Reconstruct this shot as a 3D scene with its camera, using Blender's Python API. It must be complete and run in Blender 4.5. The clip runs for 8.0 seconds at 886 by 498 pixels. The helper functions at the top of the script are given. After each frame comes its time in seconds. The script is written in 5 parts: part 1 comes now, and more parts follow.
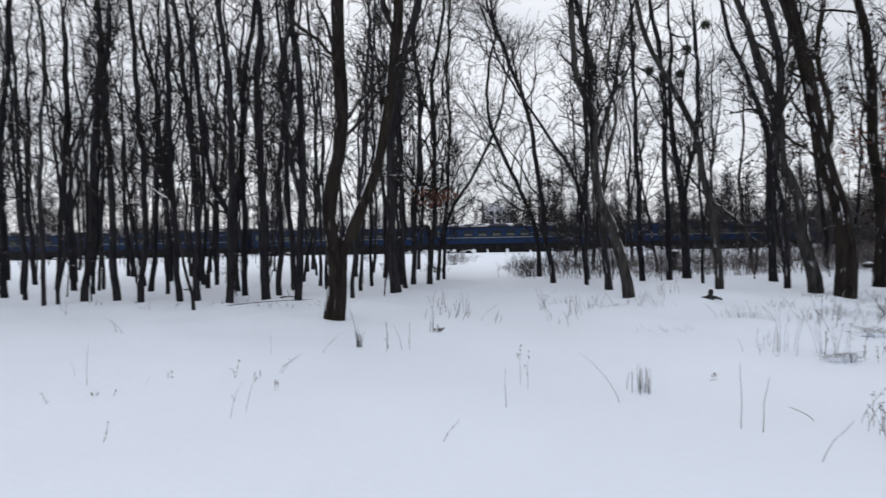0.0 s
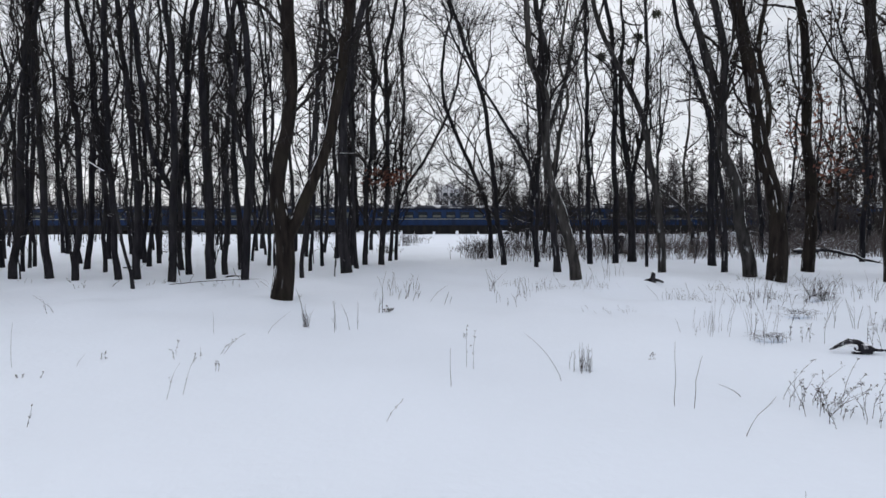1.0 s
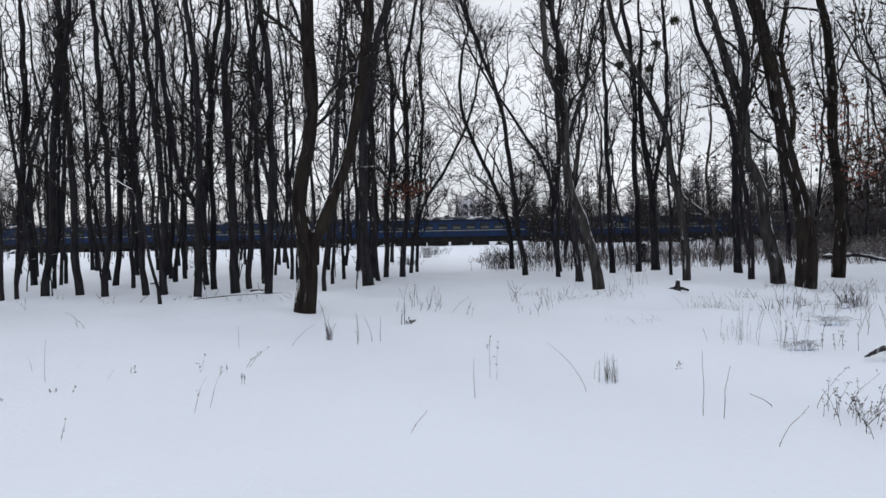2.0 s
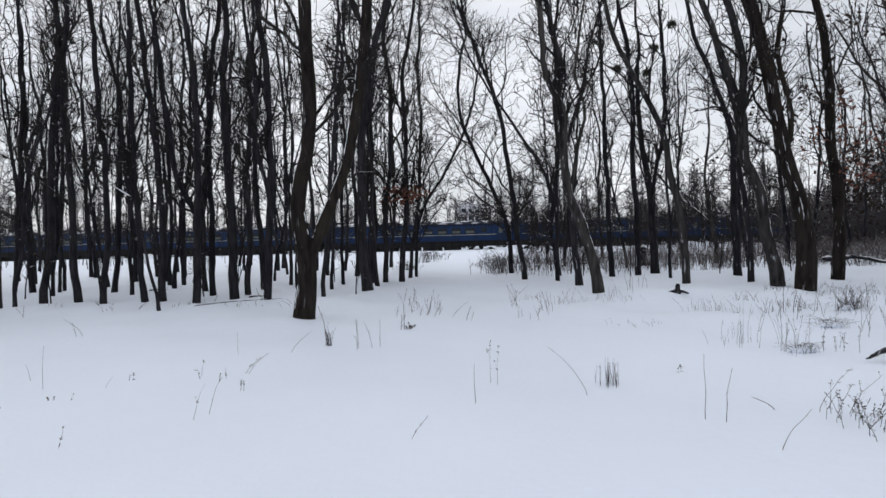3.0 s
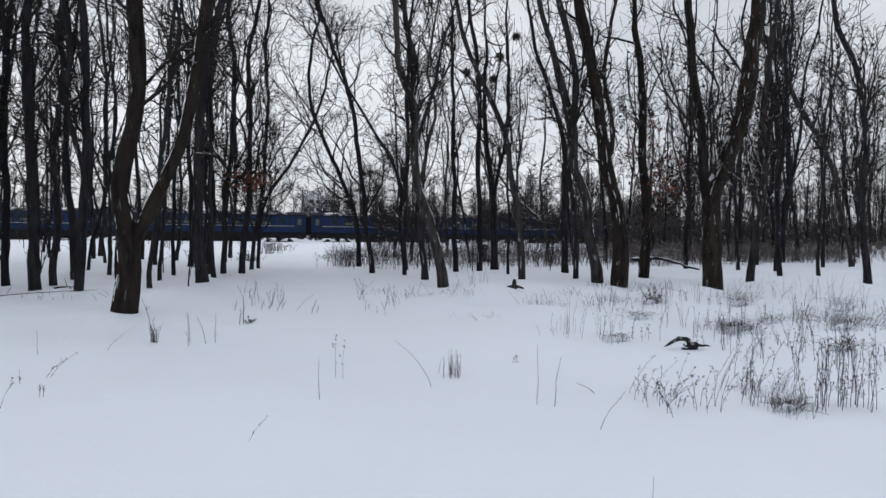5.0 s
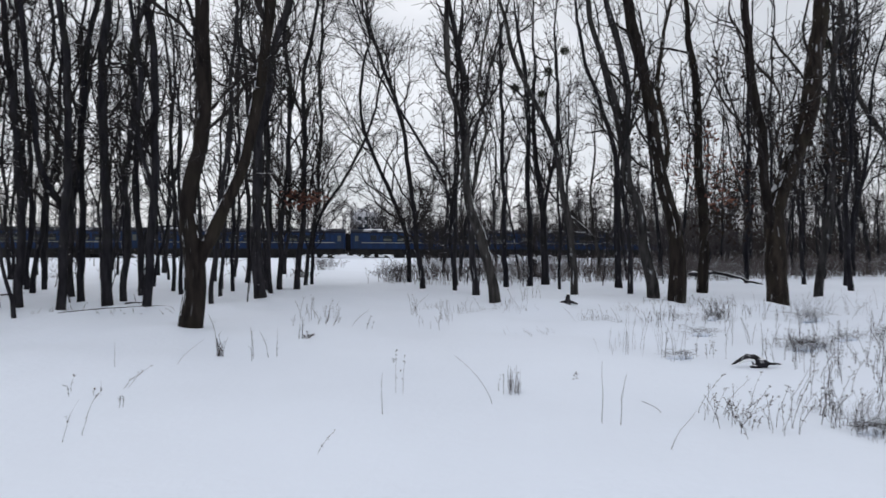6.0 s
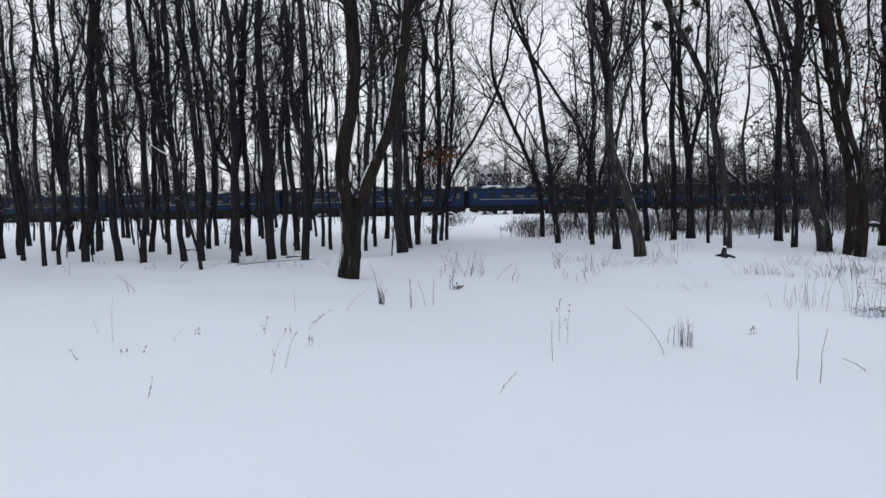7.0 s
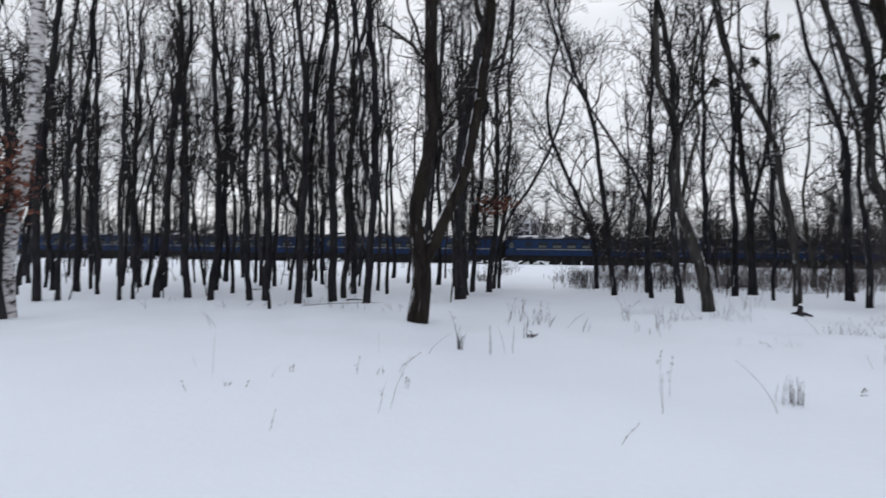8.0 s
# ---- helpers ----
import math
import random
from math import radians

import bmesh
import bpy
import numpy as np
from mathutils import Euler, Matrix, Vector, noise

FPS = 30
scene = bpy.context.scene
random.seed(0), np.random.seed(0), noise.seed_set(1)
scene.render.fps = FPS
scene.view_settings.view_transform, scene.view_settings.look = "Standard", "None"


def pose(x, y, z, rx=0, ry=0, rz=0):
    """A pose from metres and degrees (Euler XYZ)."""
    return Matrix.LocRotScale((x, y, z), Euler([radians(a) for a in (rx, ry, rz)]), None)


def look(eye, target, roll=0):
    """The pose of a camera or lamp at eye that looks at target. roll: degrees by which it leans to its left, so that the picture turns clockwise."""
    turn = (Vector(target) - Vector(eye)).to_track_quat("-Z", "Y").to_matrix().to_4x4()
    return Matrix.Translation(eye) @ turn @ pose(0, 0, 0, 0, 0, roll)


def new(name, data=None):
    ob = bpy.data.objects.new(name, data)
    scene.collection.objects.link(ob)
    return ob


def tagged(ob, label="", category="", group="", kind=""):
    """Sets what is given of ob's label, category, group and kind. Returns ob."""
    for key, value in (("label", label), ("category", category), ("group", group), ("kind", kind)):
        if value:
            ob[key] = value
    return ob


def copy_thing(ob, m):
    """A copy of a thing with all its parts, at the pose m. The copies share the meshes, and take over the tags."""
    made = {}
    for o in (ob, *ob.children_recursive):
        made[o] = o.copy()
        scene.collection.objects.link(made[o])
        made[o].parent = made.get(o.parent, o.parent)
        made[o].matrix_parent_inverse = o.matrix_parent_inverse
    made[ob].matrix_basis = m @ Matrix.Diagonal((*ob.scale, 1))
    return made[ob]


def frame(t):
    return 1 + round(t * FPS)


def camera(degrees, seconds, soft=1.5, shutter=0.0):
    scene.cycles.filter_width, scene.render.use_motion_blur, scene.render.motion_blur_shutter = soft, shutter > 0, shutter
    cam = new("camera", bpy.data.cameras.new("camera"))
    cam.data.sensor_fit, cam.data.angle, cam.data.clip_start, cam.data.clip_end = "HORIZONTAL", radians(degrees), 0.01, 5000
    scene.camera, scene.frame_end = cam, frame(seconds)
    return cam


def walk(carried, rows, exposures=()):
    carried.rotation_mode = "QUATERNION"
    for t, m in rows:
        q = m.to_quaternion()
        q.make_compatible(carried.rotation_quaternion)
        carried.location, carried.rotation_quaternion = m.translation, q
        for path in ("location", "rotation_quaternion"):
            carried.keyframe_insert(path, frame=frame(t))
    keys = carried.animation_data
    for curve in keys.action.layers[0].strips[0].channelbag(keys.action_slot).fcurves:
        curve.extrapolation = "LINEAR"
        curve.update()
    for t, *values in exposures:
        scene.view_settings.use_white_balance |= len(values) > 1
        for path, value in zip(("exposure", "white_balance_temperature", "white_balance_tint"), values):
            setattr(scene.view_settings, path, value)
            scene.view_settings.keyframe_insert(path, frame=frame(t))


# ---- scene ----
cam = camera(77.0, 8.0, soft=1.5, shutter=0.18)
PATH = [
    (0, (0.17, -0.04, 1.609), (0.164, 1.959, 1.571), -1.3),
    (0.2, (0.22, -0.011, 1.597), (0.349, 1.984, 1.537), -1.0),
    (0.5, (0.231, 0.003, 1.599), (0.401, 1.995, 1.545), -0.9),
    (1, (0.233, -0.006, 1.593), (0.391, 1.984, 1.486), -0.3),
    (1.4, (0.251, 0.005, 1.601), (0.368, 2.0, 1.53), -1.1),
    (1.5, (0.23, -0.02, 1.597), (0.326, 1.976, 1.526), -1.0),
    (3, (0.22, -0.002, 1.587), (0.309, 1.995, 1.539), -1.7),
    (3.2, (0.257, 0.004, 1.615), (0.42, 1.997, 1.557), -1.0),
    (3.5, (0.25, -0.036, 1.586), (0.509, 1.947, 1.532), 1.1),
    (3.7, (0.273, 0.005, 1.561), (0.585, 1.973, 1.378), 1.9),
    (4, (0.26, 0.018, 1.59), (0.617, 1.98, 1.432), 1.8),
    (4.2, (0.238, 0.03, 1.563), (0.679, 1.979, 1.484), 2.3),
    (5.3, (0.186, 0.07, 1.586), (0.825, 1.964, 1.517), 0.1),
    (5.5, (0.142, 0.067, 1.59), (0.738, 1.976, 1.552), -0.1),
    (6, (0.081, 0.075, 1.581), (0.543, 2.021, 1.559), -0.0),
    (6.2, (-0.007, 0.034, 1.608), (0.33, 2.005, 1.596), -0.1),
    (6.5, (-0.132, 0.003, 1.555), (-0.114, 2.003, 1.508), -1.2),
    (6.7, (-0.193, 0.019, 1.54), (-0.281, 2.015, 1.465), -1.3),
    (7, (-0.337, 0.119, 1.509), (-0.31, 2.111, 1.338), -1.3),
    (7.2, (-0.445, 0.048, 1.53), (-0.491, 2.044, 1.41), -0.5),
    (7.5, (-0.604, 0.011, 1.542), (-0.66, 2.01, 1.554), 0.9),
    (7.7, (-0.687, 0.048, 1.517), (-0.609, 2.044, 1.614), -1.1),
    (8, (-1.025, -0.006, 1.494), (-1.123, 1.992, 1.496), 0.4),
]
walk(cam, [(t, look(eye, target, roll)) for t, eye, target, roll in PATH],
     exposures=[(0.0, 0.07), (1.7, 0.07), (3.5, 0.0), (4.0, -0.1), (4.3, -0.1), (5.3, 0.0), (5.5, 0.03), (8.0, 0.03)])

# ---- world and light: overcast winter afternoon ----
world = bpy.data.worlds.new("overcast_sky")
scene.world = world
world.use_nodes = True
wn, wl = world.node_tree.nodes, world.node_tree.links
wn.clear()
w_out = wn.new("ShaderNodeOutputWorld")
w_mix = wn.new("ShaderNodeMixShader")
w_clear = wn.new("ShaderNodeBackground")
w_cloud = wn.new("ShaderNodeBackground")
w_sky = wn.new("ShaderNodeTexSky")
w_sky.sky_type = "NISHITA"
w_sky.sun_disc = False
w_sky.sun_elevation, w_sky.sun_rotation = radians(40), radians(-23)
w_clear.inputs["Strength"].default_value = 0.08
w_cloud.inputs["Strength"].default_value = 1.07
w_co = wn.new("ShaderNodeTexCoord")
w_map = wn.new("ShaderNodeMapping")
w_map.inputs["Scale"].default_value = (1.0, 1.0, 3.0)
w_noise = wn.new("ShaderNodeTexNoise")
w_noise.inputs["Scale"].default_value = 2.2
w_noise.inputs["Detail"].default_value = 5
w_ramp = wn.new("ShaderNodeValToRGB")
w_ramp.color_ramp.elements[0].position, w_ramp.color_ramp.elements[0].color = 0.36, (0.662, 0.69, 0.742, 1)
w_ramp.color_ramp.elements[1].position, w_ramp.color_ramp.elements[1].color = 0.64, (0.9, 0.914, 0.96, 1)
w_mix.inputs["Fac"].default_value = 0.9
wl.new(w_co.outputs["Generated"], w_map.inputs["Vector"])
wl.new(w_map.outputs["Vector"], w_noise.inputs["Vector"])
wl.new(w_noise.outputs["Fac"], w_ramp.inputs["Fac"])
wl.new(w_ramp.outputs["Color"], w_cloud.inputs["Color"])
wl.new(w_sky.outputs["Color"], w_clear.inputs["Color"])
wl.new(w_clear.outputs["Background"], w_mix.inputs[1])
wl.new(w_cloud.outputs["Background"], w_mix.inputs[2])
wl.new(w_mix.outputs["Shader"], w_out.inputs["Surface"])

sun = new("sun", bpy.data.lights.new("sun", "SUN"))
sun.data.energy, sun.data.angle, sun.data.color = 0.5, radians(25), (1.0, 0.96, 0.9)
sun.matrix_world = look((-25, 60, 55), (0, 0, 0))


# ---- materials ----
def material(name, base, rough=0.8, metal=0.0):
    m = bpy.data.materials.new(name)
    m.use_nodes = True
    b = m.node_tree.nodes["Principled BSDF"]
    b.inputs["Base Color"].default_value = (*base, 1)
    b.inputs["Roughness"].default_value = rough
    b.inputs["Metallic"].default_value = metal
    return m, m.node_tree.nodes, m.node_tree.links, b


def noise_node(n, l, scale, detail=4, stretch=(1, 1, 1), space="Object"):
    co, mp, tx = n.new("ShaderNodeTexCoord"), n.new("ShaderNodeMapping"), n.new("ShaderNodeTexNoise")
    mp.inputs["Scale"].default_value = stretch
    tx.inputs["Scale"].default_value, tx.inputs["Detail"].default_value = scale, detail
    l.new(co.outputs[space], mp.inputs["Vector"])
    l.new(mp.outputs["Vector"], tx.inputs["Vector"])
    return tx


def ramp_node(n, l, source, stops):
    r = n.new("ShaderNodeValToRGB")
    while len(r.color_ramp.elements) < len(stops):
        r.color_ramp.elements.new(0.5)
    for e, (p, c) in zip(r.color_ramp.elements, stops):
        e.position, e.color = p, (*c, 1)
    l.new(source, r.inputs["Fac"])
    return r


def mix_node(n, l, fac, a, b, blend="MIX"):
    x = n.new("ShaderNodeMix")
    x.data_type, x.blend_type = "RGBA", blend
    for key, v in (("Factor", fac), ("A", a), ("B", b)):
        slot = x.inputs[{"Factor": 0, "A": 6, "B": 7}[key]]
        if isinstance(v, (int, float)):
            slot.default_value = v
        elif isinstance(v, tuple):
            slot.default_value = (*v, 1)
        else:
            l.new(v, slot)
    return x.outputs[2]


def bump_node(n, l, b, height, strength, distance):
    bp = n.new("ShaderNodeBump")
    bp.inputs["Strength"].default_value, bp.inputs["Distance"].default_value = strength, distance
    l.new(height, bp.inputs["Height"])
    l.new(bp.outputs["Normal"], b.inputs["Normal"])


def mapped(n, l, source, a, b, c, d):
    r = n.new("ShaderNodeMapRange")
    for k, v in zip(("From Min", "From Max", "To Min", "To Max"), (a, b, c, d)):
        r.inputs[k].default_value = v
    l.new(source, r.inputs["Value"])
    return r.outputs["Result"]


def times(n, l, a, b):
    x = n.new("ShaderNodeMath")
    x.operation = "MULTIPLY"
    l.new(a, x.inputs[0])
    l.new(b, x.inputs[1])
    return x.outputs[0]


def snow_material(name, base, grain):
    m, n, l, b = material(name, base, 0.75)
    big = noise_node(n, l, 0.35, 4)
    r = ramp_node(n, l, big.outputs["Fac"], [(0.3, tuple(0.95 * c for c in base)), (0.7, base)])
    l.new(r.outputs["Color"], b.inputs["Base Color"])
    fine = noise_node(n, l, grain, 5)
    soft = noise_node(n, l, 1.6, 3)
    both = n.new("ShaderNodeMath")
    both.operation = "MULTIPLY_ADD"
    both.inputs[1].default_value = 2.0
    l.new(soft.outputs["Fac"], both.inputs[0])
    l.new(fine.outputs["Fac"], both.inputs[2])
    bump_node(n, l, b, both.outputs["Value"], 0.35, 0.03)
    return m


def bark_material(name, dark, light, moss, snow_amount=0.5, driven=0.0, cling=0.0):
    m, n, l, b = material(name, dark, 0.95)
    b.inputs["Specular IOR Level"].default_value = 0.12
    grain = noise_node(n, l, 9.0, 6, (1, 1, 0.22))
    r = ramp_node(n, l, grain.outputs["Fac"], [(0.35, dark), (0.7, light)])
    patch = noise_node(n, l, 1.3, 4)
    tint = mix_node(n, l, mapped(n, l, patch.outputs["Fac"], 0.5, 0.72, 0.0, 0.8), r.outputs["Color"], moss)
    info = n.new("ShaderNodeObjectInfo")
    shade = ramp_node(n, l, info.outputs["Random"], [(0.0, (0.7, 0.7, 0.74)), (1.0, (1.25, 1.2, 1.12))])
    tone = mix_node(n, l, 1.0, tint, shade.outputs["Color"], "MULTIPLY")
    geo = n.new("ShaderNodeNewGeometry")
    sep = n.new("ShaderNodeSeparateXYZ")
    l.new(geo.outputs["True Normal"], sep.inputs["Vector"])
    upward = mapped(n, l, sep.outputs["Z"], 0.5 - 0.2 * snow_amount - cling, 0.8 - 0.25 * snow_amount - 1.7 * cling, 0.0, 1.0)
    bits = noise_node(n, l, 5.0, 4)
    mask = times(n, l, upward, mapped(n, l, bits.outputs["Fac"], 0.62 - 0.2 * snow_amount, 0.68 - 0.2 * snow_amount, 0.0, 1.0))
    lying = mix_node(n, l, mask, tone, (0.8, 0.82, 0.86))
    # wind-driven snow caught in the bark on one side
    windward = mapped(n, l, sep.outputs["X"], 0.05, -0.75, 0.0, 1.0)
    fleck = noise_node(n, l, 15.0, 5, (1, 1, 0.14))
    caught = times(n, l, windward, mapped(n, l, fleck.outputs["Fac"], 0.68 - 0.05 * snow_amount - driven, 0.73 - 0.05 * snow_amount - driven, 0.0, 0.65))
    l.new(mix_node(n, l, caught, lying, (0.7, 0.72, 0.76)), b.inputs["Base Color"])
    bump_node(n, l, b, grain.outputs["Fac"], 1.0, 0.06)
    return m


SNOW = snow_material("snow", (0.80, 0.855, 0.95), 14.0)
SNOW_CAP = snow_material("snow_cap", (0.86, 0.88, 0.92), 30.0)
BARK = bark_material("bark", (0.0105, 0.0105, 0.0135), (0.031, 0.03, 0.0355), (0.0199, 0.02096, 0.01781))
BARK_OLIVE = bark_material("bark_olive", (0.0098, 0.0082, 0.0076), (0.031, 0.0255, 0.022), (0.024, 0.0218, 0.0155), driven=0.015, cling=0.13)
BARK_GREY = bark_material("bark_grey", (0.0165, 0.0158, 0.0165), (0.058, 0.056, 0.056), (0.0257, 0.02499, 0.02285), 0.9)
TWIG = bark_material("twig_bark", (0.013, 0.0117, 0.0128), (0.0285, 0.0258, 0.0268), (0.0215, 0.0198, 0.0195), 0.2)
# bark of the far woods, lightened to put the haze into its colour
HAZED_BARK = bark_material("hazed_bark", (0.03332, 0.03142, 0.03525), (0.06188, 0.05712, 0.06221), (0.05236, 0.0476, 0.05184), 0.6)
STALK = bark_material("dry_stalk", (0.032, 0.0288, 0.0305), (0.088, 0.08, 0.082), (0.066, 0.0615, 0.0625), 0.1)

DRY_GRASS = bark_material("dry_grass", (0.058, 0.05, 0.05), (0.15, 0.13, 0.128), (0.1, 0.09, 0.09), 0.6)


def birch_material():
    m, n, l, b = material("birch_bark", (0.6, 0.6, 0.58), 0.8)
    bands = noise_node(n, l, 5.0, 5, (1, 1, 2.6))
    r = ramp_node(n, l, bands.outputs["Fac"], [(0.40, (0.035, 0.03, 0.03)), (0.47, (0.45, 0.43, 0.43)), (0.65, (0.62, 0.6, 0.6))])
    l.new(r.outputs["Color"], b.inputs["Base Color"])
    bump_node(n, l, b, bands.outputs["Fac"], 0.4, 0.01)
    return m


def leaf_material():
    m, n, l, b = material("dry_oak_leaf", (0.13, 0.05, 0.025), 0.8)
    geo = n.new("ShaderNodeNewGeometry")
    r = ramp_node(n, l, geo.outputs["Random Per Island"], [(0.0, (0.06, 0.022, 0.015)), (0.6, (0.13, 0.04, 0.024)), (1.0, (0.2, 0.075, 0.04))])
    l.new(r.outputs["Color"], b.inputs["Base Color"])
    return m


def paint_material(name, base, rough, dirt, snowy=False):
    m, n, l, b = material(name, base, rough)
    b.inputs["Specular IOR Level"].default_value = 0.2
    streak = noise_node(n, l, 1.2, 6, (1.5, 1.5, 0.25))
    col = mix_node(n, l, mapped(n, l, streak.outputs["Fac"], 0.42, 0.75, 0.0, 0.75), base, dirt)
    if snowy:
        geo, sep = n.new("ShaderNodeNewGeometry"), n.new("ShaderNodeSeparateXYZ")
        l.new(geo.outputs["True Normal"], sep.inputs["Vector"])
        drift = noise_node(n, l, 0.9, 5)
        mask = times(n, l, mapped(n, l, sep.outputs["Z"], 0.75, 0.95, 0.0, 1.0), mapped(n, l, drift.outputs["Fac"], 0.53, 0.6, 0.0, 1.0))
        col = mix_node(n, l, mask, col, (0.75, 0.77, 0.82))
    l.new(col, b.inputs["Base Color"])
    bump_node(n, l, b, streak.outputs["Fac"], 0.15, 0.01)
    return m


CONCRETE = paint_material("grey_concrete", (0.5, 0.5, 0.53), 0.9, (0.42, 0.42, 0.45), True)
HEDGE = bark_material("hedge_twigs", (0.02, 0.018, 0.018), (0.045, 0.04, 0.04), (0.035, 0.03, 0.03), 0.3)
BIRCH = birch_material()
LEAF = leaf_material()
DRAB = bark_material("drab_leaf", (0.02, 0.015, 0.012), (0.05, 0.035, 0.028), (0.035, 0.028, 0.02), -0.6)
BLUE = paint_material("blue_coach_paint", (0.0052, 0.0215, 0.072), 0.5, (0.0036, 0.0082, 0.023))
ROOF = paint_material("coach_roof_paint", (0.006048, 0.009504, 0.02187), 0.7, (0.00648, 0.00648, 0.00972), True)
STRIPE = paint_material("pale_stripe_paint", (0.28, 0.287, 0.238), 0.5, (0.112, 0.126, 0.133))
UNDER = paint_material("underframe_grime", (0.0108, 0.0108, 0.012), 0.85, (0.03, 0.027, 0.024), True)
STEEL = paint_material("wheel_steel", (0.06, 0.055, 0.05), 0.5, (0.03, 0.025, 0.02))
DOOR = paint_material("coach_door_paint", (0.006944, 0.02232, 0.05952), 0.5, (0.005952, 0.01071, 0.02604))
RUBBER = paint_material("gangway_rubber", (0.012, 0.012, 0.014), 0.9, (0.03, 0.03, 0.03))
WOOD = paint_material("sleeper_wood", (0.07, 0.05, 0.035), 0.9, (0.04, 0.03, 0.025))
RAIL = paint_material("rail_steel", (0.12, 0.09, 0.07), 0.5, (0.06, 0.04, 0.03))
CURTAIN = paint_material("window_curtain", (0.096, 0.102, 0.09), 0.9, (0.048, 0.054, 0.06))
GLASS, *_, _b = material("window_glass", (0.02, 0.025, 0.03), 0.25)
_b.inputs["Specular IOR Level"].default_value = 0.3
MISTLETOE, *_ = material("mistletoe", (0.035, 0.04, 0.02), 0.85)


# ---- mesh helpers ----
def build_mesh(name, verts, quads, mat, smooth=True):
    """A mesh from arrays of vertices and four-sided faces."""
    me = bpy.data.meshes.new(name)
    verts, quads = np.asarray(verts, np.float32), np.asarray(quads, np.int32)
    me.vertices.add(len(verts))
    me.vertices.foreach_set("co", verts.ravel())
    me.loops.add(quads.size)
    me.loops.foreach_set("vertex_index", quads.ravel())
    me.polygons.add(len(quads))
    me.polygons.foreach_set("loop_start", np.arange(0, quads.size, 4, dtype=np.int32))
    me.update(calc_edges=True)
    me.polygons.foreach_set("use_smooth", np.full(len(quads), smooth))
    me.materials.append(mat)
    return me


def unit(v):
    return v / np.maximum(np.linalg.norm(v, axis=-1, keepdims=True), 1e-9)


def tubes(P, R, sides):
    """Round tapered tubes along N paths P (N, S, 3) with radii R (N, S)."""
    N, S, _ = P.shape
    d = unit(np.gradient(P, axis=1))
    ref = np.where(np.abs(d[..., 2:3]) > 0.8, np.array([1.0, 0.15, 0]), np.array([0, 0.1, 1.0]))
    u = unit(np.cross(d, ref))
    v = np.cross(d, u)
    a = np.linspace(0, 2 * math.pi, sides, endpoint=False)
    V = P[:, :, None, :] + R[:, :, None, None] * (np.cos(a)[:, None] * u[:, :, None, :] + np.sin(a)[:, None] * v[:, :, None, :])
    idx = np.arange(N * S * sides).reshape(N, S, sides)
    nxt = np.roll(idx, -1, axis=2)
    Q = np.stack([idx[:, :-1], nxt[:, :-1], nxt[:, 1:], idx[:, 1:]], axis=-1).reshape(-1, 4)
    return V.reshape(-1, 3), Q


def joined(pieces):
    vs, qs, n = [], [], 0
    for v, q in pieces:
        vs.append(v)
        qs.append(q + n)
        n += len(v)
    return np.concatenate(vs), np.concatenate(qs)


def part(name, bm, mat, parent, label=""):
    me = bpy.data.meshes.new(name)
    bm.to_mesh(me)
    bm.free()
    me.materials.append(mat)
    ob = new(name, me)
    ob.parent = parent
    return tagged(ob, label)


def mesh_part(name, me, parent, label=""):
    ob = new(name, me)
    ob.parent = parent
    return tagged(ob, label)


def box(bm, x0, y0, z0, x1, y1, z1, bevel=0.0):
    made = bmesh.ops.create_cube(bm, size=1)["verts"]
    for v in made:
        v.co = Vector((x0 + (v.co.x + 0.5) * (x1 - x0), y0 + (v.co.y + 0.5) * (y1 - y0), z0 + (v.co.z + 0.5) * (z1 - z0)))
    if bevel:
        edges = list({e for v in made for e in v.link_edges})
        bmesh.ops.bevel(bm, geom=edges, offset=bevel, segments=1, affect="EDGES")
    return bm


# ---- ground ----
def track_y(x):
    return 73.0 - 0.1 * x


def ground_z(x, y):
    x, y = np.asarray(x, float), np.asarray(y, float)
    mound = (0.06 + 0.06 * np.clip((x - 2) / 3, 0, 1) * np.clip((15 - y) / 3, 0, 1)) * np.clip((y - 6.5) / 3, 0, 1) * np.clip((26 - y) / 8, 0, 1) * np.sin(2.1 * x + 0.7 * np.sin(1.3 * y)) * np.sin(1.9 * y + np.sin(1.1 * x))
    roll_1 = mound + 0.035 * np.sin(0.55 * x + 0.9) * np.sin(0.42 * y + 0.3) + 0.02 * np.sin(1.7 * x + 0.8 * y) * np.sin(0.9 * y - 0.4 * x)
    path = -0.05 * np.exp(-((x - 1.6 - 0.02 * y) / 0.55) ** 2) * np.clip((y - 12) / 8, 0, 1)
    off = y - track_y(x)
    bank = 0.05 * np.exp(-((off + 3.4) / 1.3) ** 2) - (0.3 + 0.004 * np.clip(x, -40, 60)) * np.clip((y - 36) / 26, 0, 1)
    cut = -0.7 * (np.clip((off + 2.9) / 1.1, 0, 1) - np.clip((off - 2.2) / 1.6, 0, 1))
    rise = 0.14 * np.exp(-((x - 5.4) / 2.2) ** 2 - ((y - 12.9) / 1.3) ** 2)
    return roll_1 * np.clip((70 - y) / 30, 0.3, 1) + path + bank + cut + rise


def steps(*spans):
    out = []
    for a, b, s in spans:
        out += list(np.arange(a, b, s))
    return np.array(out + [spans[-1][1]])


